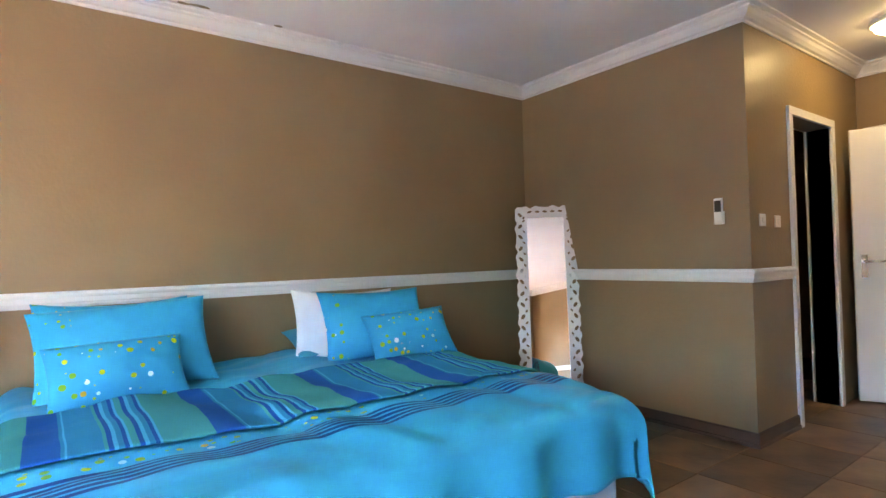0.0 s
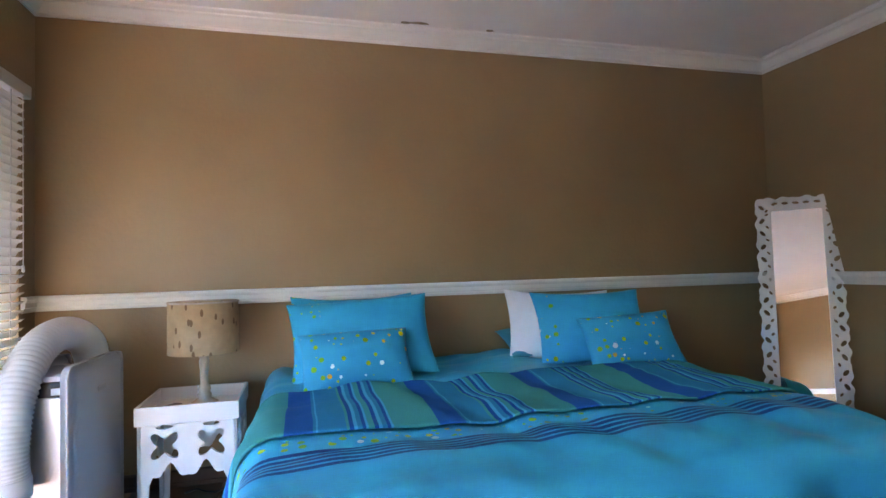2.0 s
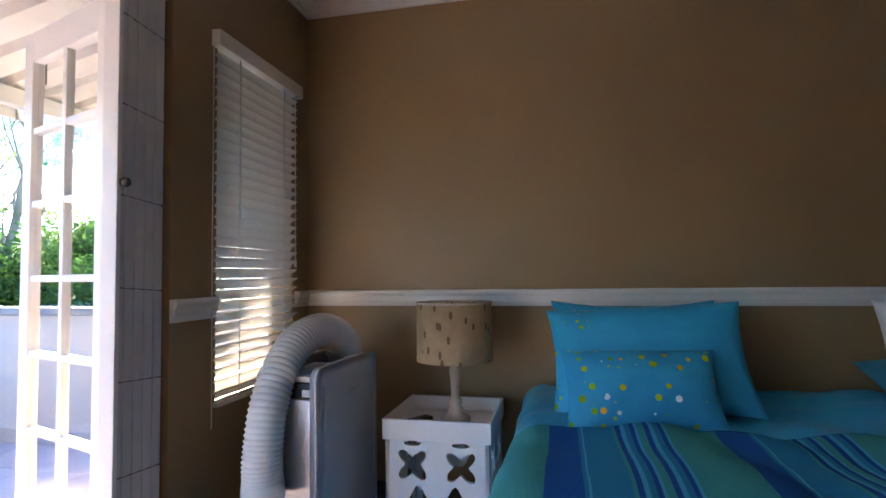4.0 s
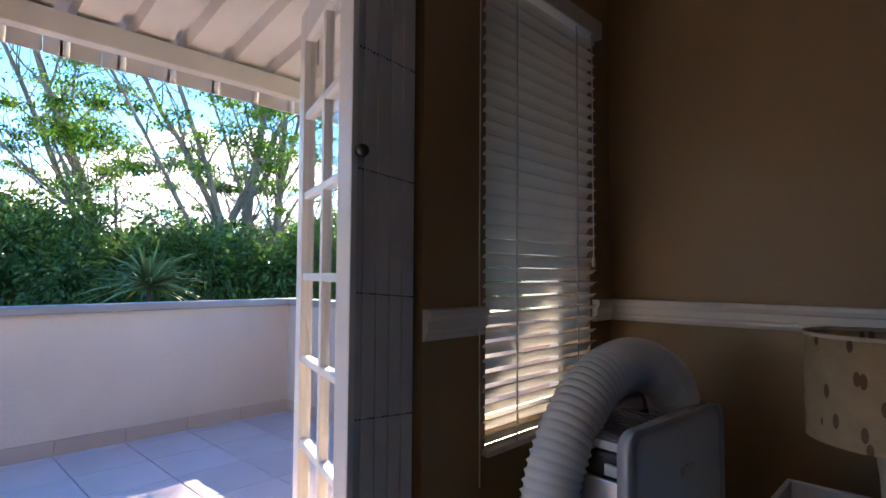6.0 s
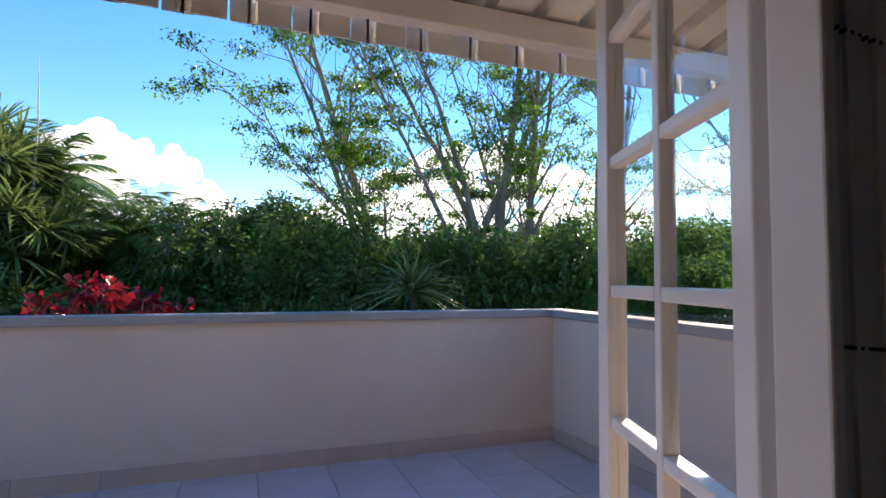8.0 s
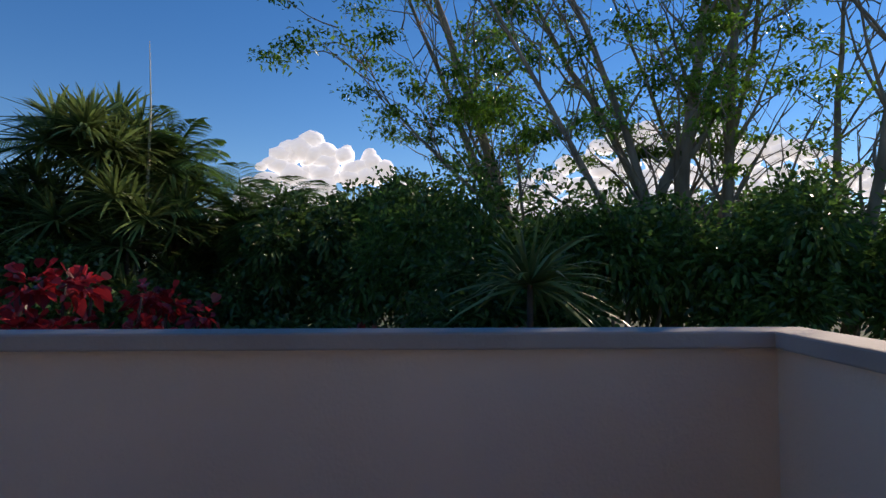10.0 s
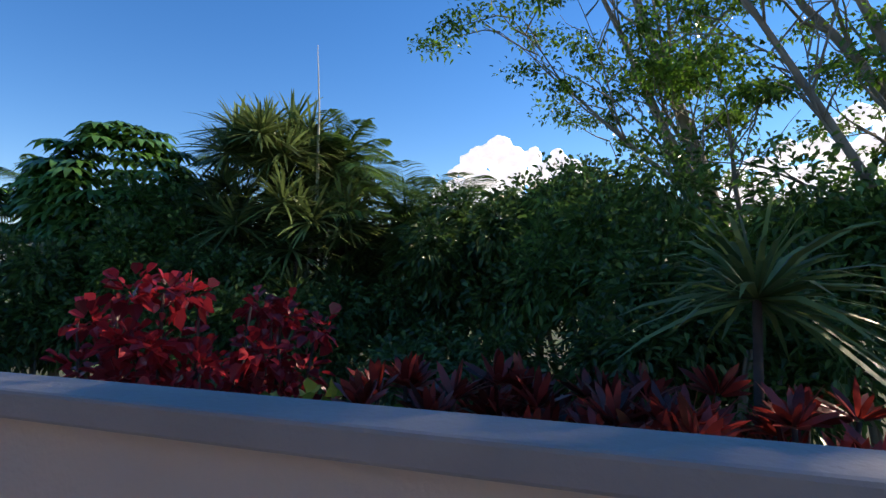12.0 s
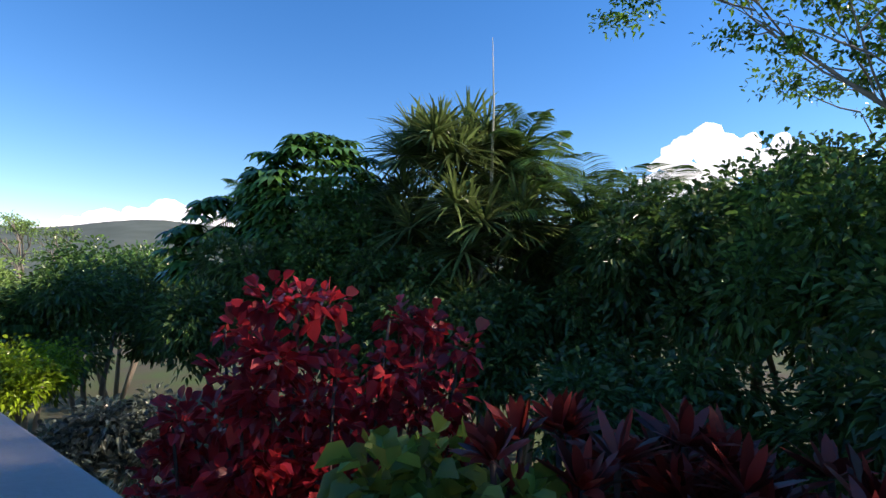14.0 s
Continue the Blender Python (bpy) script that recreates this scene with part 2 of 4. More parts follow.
CORNICE = [(0, -0.09), (0.012, -0.09), (0.012, -0.075), (0.03, -0.07), (0.05, -0.052), (0.062, -0.036), (0.075, -0.03), (0.075, -0.02), (0.1, -0.012), (0.1, 0), (0, 0)]
DADO = [(0, 0), (0.008, 0), (0.014, 0.012), (0.014, 0.022), (0.02, 0.026), (0.02, 0.05), (0.026, 0.054), (0.03, 0.066), (0.026, 0.078), (0, 0.081)]
SKPROF = [(0, 0), (0.022, 0), (0.022, 0.02), (0.014, 0.024), (0.014, 0.075), (0.008, 0.085), (0, 0.085)]
RUNS = [(XR, YB, XW, YB), (XR, YR, XR, YB), (XE, YR, XR, YR), (XE, YS, XE, YR), (XW, YS, XE, YS), (XW, YB, XW, YS)]


def run_of(name, prof, runs, z, material, label):
    for r in runs:
        tagged(part(name, sweep(prof, *r[:4], z, *r[4:]), material, None, label), category=name.replace("_", " "), kind="structure")


run_of("cornice", CORNICE, [(XR, YB, XW, YB), (XR, YR, XR, YB, -1.0), (XE, YR, XR, YR, 0.0, 1.0), (XE, YS, XE, YR), (XW, YS, XE, YS), (XW, YB, XW, YS)], ZC, WHITE, "white moulded plaster cornice")
run_of("dado_rail", DADO, [(XR, YB, XW, YB), (XR, YR, XR, YB, -1.0), (3.90, YR, XR, YR, 0.0, 1.0), (XW, 2.515, XW, 2.278), (XW, YB, XW, 3.158), (XW, -1.6, XW, YS), (XW, YS, XE, YS)], 0.965, WHITE, "white moulded dado rail")
run_of("baseboard", SKPROF, [(XR, YB, XW, YB), (XR, YR, XR, YB, -1.0), (3.90, YR, XR, YR, 0.0, 1.0), (XW, YB, XW, 2.278), (XW, YS, XE, YS), (XW, -1.6, XW, YS)], 0.0, SKIRT, "dark brown stained skirting board")

# bathroom door frame and passage door
frame1 = thing("door_frame", "white painted timber door frame of the bathroom", "door frame", kind="structure")
bpart("jamb", (3.90, 3.955, YR - 0.02, YR + 0.17, 0, 2.04), WHITE, frame1, bevel=0.004)
bpart("jamb", (4.645, 4.70, YR - 0.02, YR + 0.17, 0, 2.04), WHITE, frame1, bevel=0.004)
bpart("lintel", (3.90, 4.70, YR - 0.02, YR + 0.17, 2.04, 2.095), WHITE, frame1, bevel=0.004)
frame2 = thing("door_frame", "white painted frame round the passage doorway", "door frame", kind="structure")
bpart("jamb", (XE - 0.02, XE + 0.14, 1.36, 1.42, 0, 2.05), WHITE, frame2)
bpart("jamb", (XE - 0.02, XE + 0.14, 0.60, 0.66, 0, 2.05), WHITE, frame2)
bpart("lintel", (XE - 0.02, XE + 0.14, 0.60, 1.42, 2.05, 2.1), WHITE, frame2)
door2 = thing("door_2", "white flush door standing ajar in the passage", "door", (XE - 0.03, 0.70, 0), 26, kind="structure")
bpart("leaf", (-0.04, 0, 0, 0.8, 0.02, 2.03), WHITE, door2, bevel=0.004)
bpart("escutcheon", (-0.048, -0.04, 0.72, 0.76, 0.93, 1.1), CHROME, door2, "chrome lock plate", 0.002)
tube_part("door_handle", [(-0.045, 0.74, 1.05), (-0.09, 0.74, 1.05), (-0.092, 0.66, 1.05), (-0.09, 0.62, 1.052)], [0.009] * 4, CHROME, door2, "chrome lever handle")

# ---------- french door, shutter and window ----------
door1 = thing("door_1", "white glazed french door leaf standing open outwards", "french door", (-1.495, 2.185, 0), 71, kind="structure")
LW, LH, ST, HS = 0.61, 2.09, 0.07, 0.05
rows_z = [0.265 + 0.2865 * i for i in range(7)]
# leaf lies along local +y, 45 mm thick in x
bpart("stile", (-0.022, 0.022, 0, HS, 0.02, LH), WHITE, door1, bevel=0.004)
bpart("stile", (-0.022, 0.022, LW - ST, LW, 0.02, LH), WHITE, door1, bevel=0.004)
bpart("rail", (-0.021, 0.021, HS, LW - ST, 0.02, rows_z[0] + 0.012), WHITE, door1, bevel=0.003)
bpart("rail", (-0.021, 0.021, HS, LW - ST, rows_z[6] - 0.012, LH), WHITE, door1, bevel=0.003)
mid = (HS + LW - ST) / 2
bpart("glazing_bar", (-0.016, 0.016, mid - 0.014, mid + 0.014, rows_z[0], rows_z[6]), WHITE, door1, bevel=0.004)
for z in rows_z[1:6]:
    for a, b in ((HS, mid - 0.014), (mid + 0.014, LW - ST)):
        bpart("glazing_bar", (-0.016, 0.016, a, b, z - 0.013, z + 0.013), WHITE, door1, bevel=0.004)
for i in range(6):
    for a, b in ((HS, mid - 0.014), (mid + 0.014, LW - ST)):
        g = bpart("pane", (-0.002, 0.002, a, b, rows_z[i] + 0.012, rows_z[i + 1] - 0.012), GLASS, door1, "clear glass pane")
        g.visible_shadow = False
bpart("bolt", (0.022, 0.034, LW - 0.055, LW - 0.04, 1.9, 2.1), STEEL, door1, "black sliding bolt", 0.002)
for z in (0.5, 1.2, 1.42, 1.62, 1.95):
    bpart("screw_head", (0.022, 0.025, 0.03, 0.042, z, z + 0.012), STEEL, door1)
df = thing("door_frame", "white painted french door frame", "door frame", kind="structure")
bpart("jamb", (XW - 0.15, XW - 0.055, 2.2, 2.275, 0, 2.1), WHITE, df, bevel=0.004)
# unseen far jamb and long lintel follow the widened opening
bpart("jamb", (XW - 0.15, XW - 0.0, -1.598, -1.52, 0, 2.1), WHITE, df, bevel=0.004)
bpart("lintel", (XW - 0.15, XW - 0.0, -1.598, 2.275, 2.1, 2.158), WHITE, df, bevel=0.004)
# folded security shutter beside the opening
sh = thing("security_shutter", "pale grey folded metal security shutter with rows of punched holes", "shutter", (XW - 0.062, 2.055, 0))
bpart("edge_post", (0, 0.055, 0, 0.018, 0.01, 2.1), WHITE, sh, "white edge post", 0.003)
for i in range(9):
    bm = bmesh.new()
    y = 0.02 + i * 0.0206
    box(bm, 0.006, 0.046 + 0.004 * (i % 2), y, y + 0.0203, 0.012, 2.098, 0.0008)
    part("fold", bm, SCREEN, sh)
for k in range(7):
    bm = bmesh.new()
    for i in range(18):
        y = 0.026 + i * 0.0101
        box(bm, 0.045, 0.0513, y, y + 0.003, 0.22 + 0.29 * k - i * 0.0008, 0.2235 + 0.29 * k - i * 0.0008)
    tagged(part("hole_row", bm, BLACKP, sh, "row of small punched holes"), kind="stuff")
bm = lathe([(0.0, 0.0), (0.014, 0.0), (0.016, 0.012), (0.012, 0.022), (0, 0.024)], 16)
bmesh.ops.transform(bm, matrix=Matrix.Translation((0.055, 0.022, 1.42)) @ Matrix.Rotation(radians(90), 4, "Y"), verts=bm.verts)
part("knob", bm, STEEL, sh, "dark round knob", True)

win = thing("window_1", "tall narrow window behind a venetian blind", "window", kind="structure")
for d in ((2.53, 2.57, 0.64, 2.05), (3.10, 3.14, 0.64, 2.05), (2.57, 3.10, 0.64, 0.69), (2.57, 3.10, 2.0, 2.05)):
    bpart("window_frame", (XW - 0.15, XW - 0.11, *d), WHITE, win, bevel=0.004)
p = bpart("pane", (XW - 0.135, XW - 0.13, 2.57, 3.10, 0.69, 2.0), GLASS, win)
p.visible_shadow = False
bl = thing("venetian_blind", "white slatted venetian blind, lowered and half closed", "blind", (XW - 0.012, 2.515, 0))
bpart("valance", (-0.005, 0.05, -0.02, 0.665, 2.03, 2.095), BLIND, bl, "white blind valance", 0.004)
slat = bmesh.new()
vs = []
for i, (a, h) in enumerate(((-0.025, -0.003), (-0.012, 0.001), (0, 0.0025), (0.012, 0.001), (0.025, -0.003))):
    vs.append([slat.verts.new((a, y, h + s)) for y in (0, 0.64) for s in (-0.0012, 0.0012)])
for a, b in zip(vs, vs[1:]):
    slat.faces.new((a[1], b[1], b[3], a[3]))
    slat.faces.new((a[0], a[2], b[2], b[0]))
slat.faces.new((vs[0][0], vs[0][1], vs[0][3], vs[0][2]))
slat.faces.new((vs[4][0], vs[4][2], vs[4][3], vs[4][1]))
slat_me = finish("slat", slat, BLIND)
for i in range(32):
    o = new("slat", slat_me)
    o.parent = bl
    o.matrix_basis = pose(0.012, 0, 0.668 + i * 0.0428, 0, -49 + random.uniform(-2, 2), 0)
bpart("bottom_rail", (-0.012, 0.036, 0, 0.64, 0.622, 0.64), BLIND, bl, bevel=0.003)
for y in (0.14, 0.5):
    bpart("ladder_cord", (0.0335, 0.035, y - 0.004, y + 0.004, 0.63, 2.04), LINEN, bl)
tube_part("pull_cord", [(0.04, 0.6, 2.03), (0.042, 0.6, 1.2)], [0.0025] * 2, LINEN, bl, "", 6)
bm = lathe([(0, 0), (0.008, 0.004), (0.006, 0.035), (0.002, 0.04)], 10)
bmesh.ops.translate(bm, vec=(0.042, 0.6, 1.165), verts=bm.verts)
part("cord_tassel", bm, BLIND, bl, "", True)
tube_part("bead_chain", [(0.03, -0.03, 2.03), (0.03, -0.033, 1.2), (0.03, -0.03, 0.55)], [0.0022] * 3, LINEN, bl, "", 5)

# ---------- balcony ----------
XP, XF, XN, YP, ZP = -4.425, -4.516, -4.393, 3.706, 0.93
bal = struct("balcony_slab", (XF, XW - 0.17, -5.0, YP + 0.12, -0.3, -0.008), BGROUT, "balcony floor of pale tiles", "floor")
struct("parapet_front", (XP, XF + 0.006, -5.0, YP + 0.1, -0.3, 0.875), RENDER_OUT, "cream rendered balcony parapet", "parapet")
struct("parapet_side", (XP, XW - 0.17, YP, YP + 0.1, -0.008, 0.875), RENDER_OUT, "cream rendered balcony side parapet", "parapet")
struct("parapet_end", (XP, XW - 0.17, -5.0, -4.9, -0.008, 0.875), RENDER_OUT, "cream rendered balcony end parapet", "parapet")
struct("parapet_cap", (XF, XN, -5.03, YP + 0.135, 0.875, ZP), CAP, "grey plastered parapet coping", "coping", 0.008)
struct("parapet_cap", (XN, XW - 0.17, YP - 0.03, YP + 0.135, 0.875, ZP), CAP, "grey plastered side parapet coping", "coping", 0.008)
struct("house_wall_outside", (XW - 0.19, XW - 0.17, 3.34, YP + 0.1, 0, 2.7), RENDER_OUT, "cream rendered outside wall", "wall")
for yy in range(20):
    bpart("skirting_tile", (XP, XP + 0.012, -4.3 + yy * 0.4, -4.303 + (yy + 1) * 0.4, 0, 0.095), BSKIRT, bal)
for xx in range(7):
    bpart("skirting_tile", (XP + 0.012 + xx * 0.4, XP + 0.009 + (xx + 1) * 0.4, YP - 0.012, YP, 0, 0.095), BSKIRT, bal)

# lean-to roof of ribbed sheet on a beam
roof = thing("balcony_roof", "white painted ribbed sheet roof over the balcony door", "roof", kind="structure")
RX0, RZ0, RX1, RZ1 = XW - 0.17, 2.34, -2.86, 2.06
bm = bmesh.new()
prof, y = [], -4.0
while y < 4.1:
    prof += [(y, 0), (y + 0.115, 0), (y + 0.13, 0.05), (y + 0.17, 0.05), (y + 0.185, 0)]
    y += 0.2
for up in (0, 0.004):
    ra = [bm.verts.new((RX0, a, RZ0 + b + up)) for a, b in prof]
    rb = [bm.verts.new((RX1, a, RZ1 + b + up)) for a, b in prof]
    for i in range(len(prof) - 1):
        bm.faces.new((ra[i], ra[i + 1], rb[i + 1], rb[i]))
part("sheet", bm, ROOFM, roof, "ribbed white roof sheet")
bpart("beam", (-2.72, -2.66, -4.0, 4.05, 1.995, 2.082), ROOFM, roof, "white painted timber beam", 0.004)
bm = bmesh.new()
for i, (a, b) in enumerate(prof[:-1]):
    a2, b2 = prof[i + 1]
    if a2 - a > 0.1:
        box(bm, RX1 - 0.012, RX1 - 0.002, a + 0.004, a2 - 0.004, RZ1 - 0.075, RZ1 + 0.004)
    elif b == b2:
        box(bm, RX1 - 0.03, RX1 - 0.02, a - 0.012, a2 + 0.012, RZ1 - 0.07, RZ1 + 0.055)
tagged(part("closure_strip", bm, ROOFM, roof, "notched closure strips at the sheet edge"), kind="stuff")
struct("roof_main", (XW - 0.22, XE + 1.4, YS - 0.3, YB + 0.4, ZC + 0.13, ZC + 0.2), ROOFM, "white fascia and roof of the house", "roof")

# ---------- bed ----------
bed = thing("bed", "king bed base with white fabric valance", "bed", (0.875, 2.24, 0))
bpart("base", (-0.98, 0.98, -0.88, 1.0, 0.02, 0.32), LINEN, bed, "white fabric bed valance", 0.02)
bpart("mattress", (-0.99, 0.99, -0.89, 1.02, 0.325, 0.565), LINEN, bed, "", 0.05)


def drape(u, half, r, top):
    """Across a bed edge: place and drop at a length u from the middle."""
    s = 1 if u >= 0 else -1
    u = abs(u)
    if u <= half - r:
        return s * u, 0.0
    a = (u - (half - r)) / r
    if a < math.pi / 2:
        return s * (half - r + r * math.sin(a)), r * (1 - math.cos(a))
    e = u - (half - r) - r * math.pi / 2
    return s * (half + 0.10 * e), r + e


def cloth(name, x_half, y_lo, y_hi, top, side_drop, foot_drop, material, folds, nx=150, ny=120):
    verts, faces = [], []
    r = 0.12
    ulen = x_half - r + r * math.pi / 2 + side_drop
    vlen = (y_hi - y_lo) + (r * math.pi / 2 - r + foot_drop if foot_drop else 0)
    for j in range(ny + 1):
        v = vlen * j / ny
        for i in range(nx + 1):
            u = -ulen + 2 * ulen * i / nx
            x, dx = drape(u, x_half, r, top)
            if foot_drop:
                yy, dy = drape(v, y_hi - y_lo, r, top)
            else:
                yy, dy = v, 0.0
            d = max(dx, dy) + 0.25 * min(dx, dy)
            y = y_hi - yy
            z = top - d
            n1 = noise.noise((x * 2.2, y * 2.6, 3.1)) * 0.022 + noise.noise((x * 6 + y * 2, y * 3, 7.7)) * 0.008
            n1 += 0.016 * abs(noise.noise((x * 3.6 + y * 1.1, y * 1.3, 5.0))) + 0.01 * abs(noise.noise((x * 2 - y * 5, y * 4, 2.0)))
            z += n1 * folds
            w = min(1, d / 0.25)
            x += (noise.noise((y * 5, z * 0.8, 1.3)) * 0.03 + 0.012 * math.sin(y * 19)) * w * (1 if dx > 0.02 else 0) * folds
            y -= (noise.noise((x * 5, z * 0.8, 9.3)) * 0.035 + 0.014 * math.sin(x * 17 + 1)) * w * (1 if dy > 0.02 else 0) * folds
            verts.append((x, y, z))
    for j in range(ny):
        for i in range(nx):
            a = j * (nx + 1) + i
            faces.append((a, a + nx + 1, a + nx + 2, a + 1))
    me = mesh_from(name, verts, faces, material, True)
    ob = new(name, me)
    ob.location = (0.875, 0, 0)
    so = ob.modifiers.new("thickness", "SOLIDIFY")
    so.thickness, so.offset = 0.008, -1
    return ob


def coords(m):
    n, l = m.node_tree.nodes, m.node_tree.links
    return n, l, n.new("ShaderNodeSeparateXYZ"), n.new("ShaderNodeTexCoord")


def constant_ramp(n, stops):
    r = n.new("ShaderNodeValToRGB")
    r.color_ramp.interpolation = "CONSTANT"
    e = r.color_ramp.elements
    while len(e) < len(stops):
        e.new(0.5)
    for k, (p, c) in zip(e, stops):
        k.position, k.color = p, (*c, 1)
    return r


def maths(n, l, op, a, b=0.0):
    m = n.new("ShaderNodeMath")
    m.operation = op
    for i, v in enumerate((a, b)):
        if isinstance(v, (int, float)):
            m.inputs[i].default_value = v
        else:
            l.new(v, m.inputs[i])
    return m.outputs[0]


# duvet: plain sateen with a border of printed dots and dark pleats
DUVET = mat("duvet_sateen", (0.002, 0.44, 0.68), 0.33, (0.002, 0.39, 0.62), 3, 0.6, 8, spec=0.22, stretch=(0.5, 1.3, 1.0))
n, l, sep, tc = coords(DUVET)
l.new(tc.outputs["Object"], sep.inputs[0])
base = DUVET.node_tree.nodes["Principled BSDF"].inputs["Base Color"].links[0].from_socket
pl = constant_ramp(n, [(0.0, (0, 0, 0)), (0.05, (1, 1, 1)), (0.17, (0, 0, 0)), (0.24, (1, 1, 1)), (0.36, (0, 0, 0)), (0.43, (1, 1, 1)), (0.55, (0, 0, 0)), (0.62, (1, 1, 1)), (0.74, (0, 0, 0)), (0.81, (1, 1, 1)), (0.93, (0, 0, 0))])
mr = n.new("ShaderNodeMapRange")
mr.inputs[1].default_value, mr.inputs[2].default_value = 1.60, 1.735
l.new(sep.outputs[1], mr.inputs[0])
l.new(mr.outputs[0], pl.inputs[0])
mx = n.new("ShaderNodeMix")
mx.data_type = "RGBA"
mx.inputs["B"].default_value = (0.008, 0.045, 0.20, 1)
l.new(base, mx.inputs["A"])
l.new(pl.outputs[0], mx.inputs["Factor"])
l.new(mx.outputs["Result"], DUVET.node_tree.nodes["Principled BSDF"].inputs["Base Color"])


def dots(m, scale, mask):
    """Prints small yellow, green and white dots on a cloth."""
    n, l = m.node_tree.nodes, m.node_tree.links
    bsdf = n["Principled BSDF"]
    src = bsdf.inputs["Base Color"].links[0].from_socket
    tc = n.new("ShaderNodeTexCoord")
    vo = n.new("ShaderNodeTexVoronoi")
    vo.inputs["Scale"].default_value = scale
    vo.inputs["Randomness"].default_value = 0.75
    l.new(tc.outputs["Object"], vo.inputs["Vector"])
    sp = n.new("ShaderNodeSeparateColor")
    l.new(vo.outputs["Color"], sp.inputs[0])
    small = maths(n, l, "LESS_THAN", vo.outputs["Distance"], maths(n, l, "MULTIPLY", sp.outputs[1], 0.42))
    sx = n.new("ShaderNodeSeparateXYZ")
    l.new(tc.outputs["Object"], sx.inputs[0])
    fac = maths(n, l, "MULTIPLY", small, mask(n, l, sx))
    rp = constant_ramp(n, [(0.0, (0.50, 0.52, 0.02)), (0.35, (0.75, 0.42, 0.05)), (0.55, (0.22, 0.42, 0.03)), (0.8, (0.7, 0.8, 0.8))])
    l.new(sp.outputs[0], rp.inputs[0])
    mi = n.new("ShaderNodeMix")
    mi.data_type = "RGBA"
    l.new(fac, mi.inputs["Factor"])
    l.new(src, mi.inputs["A"])
    l.new(rp.outputs[0], mi.inputs["B"])
    l.new(mi.outputs["Result"], bsdf.inputs["Base Color"])


def band(axis, lo, hi):
    def f(n, l, s):
        return maths(n, l, "MULTIPLY", maths(n, l, "GREATER_THAN", s.outputs[axis], lo), maths(n, l, "LESS_THAN", s.outputs[axis], hi))
    return f


dots(DUVET, 30, band(1, 1.745, 1.82))
tagged(cloth("duvet", 1.075, 1.28, 3.22, 0.60, 0.26, 0.20, DUVET, 1.5), "turquoise sateen duvet with pleated dark border, draped over the bed", "duvet")
THROW = mat("striped_throw", (0.5, 0.5, 0.5), 0.85, scale=20, bump=0.3, bump_scale=160, spec=0.1)
n, l, sep, tc = coords(THROW)
l.new(tc.outputs["Object"], sep.inputs[0])
wob = n.new("ShaderNodeTexNoise")
wob.inputs["Scale"].default_value = 2.0
l.new(tc.outputs["Object"], wob.inputs["Vector"])
fx = maths(n, l, "ADD", sep.outputs[0], maths(n, l, "MULTIPLY", wob.outputs["Fac"], 0.03))
fx = maths(n, l, "FRACT", maths(n, l, "MULTIPLY", maths(n, l, "ADD", fx, 4.53), 1 / 0.50))
T1, BL, GR, LT, DK = (0.004, 0.23, 0.40), (0.003, 0.105, 0.36), (0.03, 0.31, 0.30), (0.03, 0.40, 0.62), (0.003, 0.085, 0.30)
rp = constant_ramp(n, [(0.0, GR), (0.21, BL), (0.39, T1), (0.41, LT), (0.42, T1), (0.60, GR), (0.62, DK), (0.645, LT), (0.67, T1), (0.70, DK), (0.725, LT), (0.74, GR), (0.78, DK), (0.805, LT), (0.83, T1), (0.86, DK), (0.885, LT), (0.90, GR)])
l.new(fx, rp.inputs[0])
l.new(rp.outputs[0], THROW.node_tree.nodes["Principled BSDF"].inputs["Base Color"])
tagged(cloth("throw_blanket", 1.08, 1.825, 2.49, 0.618, 0.20, 0.0, THROW, 1.5, 150, 60), "blue and green striped woven throw across the bed", "blanket")


def pillow(name, w, h, t, material, label, at, rx, rz, ry=0, seed=0, flange=0.0, group=""):
    verts, faces = [], []
    N, Mh = 36, 26
    for side in (1, -1):
        for j in range(Mh + 1):
            for i in range(N + 1):
                u, v = -1 + 2 * i / N, -1 + 2 * j / Mh
                e = max(0.0, (1 - abs(u) ** 2.4) * (1 - abs(v) ** 2.4)) ** 0.55
                wr = noise.noise((u * 2.3 + seed, v * 2.3, side * 2)) * 0.18 + noise.noise((u * 6, v * 5 + seed, 4)) * 0.07
                x = u * w / 2 * (1 - 0.07 * (1 - v * v))
                y = v * h / 2 * (1 - 0.09 * (1 - u * u)) - 0.012 * u * u * math.sin(seed)
                verts.append((x, y, side * t / 2 * e * (1 + wr) + side * 0.002))
    o = (N + 1) * (Mh + 1)
    for j in range(Mh):
        for i in range(N):
            a = j * (N + 1) + i
            faces += [(a, a + 1, a + N + 2, a + N + 1), (o + a, o + a + N + 1, o + a + N + 2, o + a + 1)]
    rim = [i for i in range(N)] + [j * (N + 1) + N for j in range(Mh)] + [Mh * (N + 1) + i for i in range(N, 0, -1)] + [j * (N + 1) for j in range(Mh, 0, -1)]
    for a, b in zip(rim, rim[1:] + rim[:1]):
        faces.append((a, a + o, b + o, b))
    ob = new(name, mesh_from(name, verts, faces, material, True))
    ob.matrix_world = pose(*at, rx, ry, rz)
    return tagged(ob, label, "pillow", group)


def printed(name, lo):
    m = mat(name, (0.002, 0.36, 0.58), 0.45, (0.002, 0.29, 0.50), 3, 0.18, 8, spec=0.14)

    def half(n, l, s):
        return maths(n, l, "GREATER_THAN", maths(n, l, "ADD", maths(n, l, "MULTIPLY", s.outputs[2], 0.0), 1.0), lo)
    dots(m, 27, half)
    return m


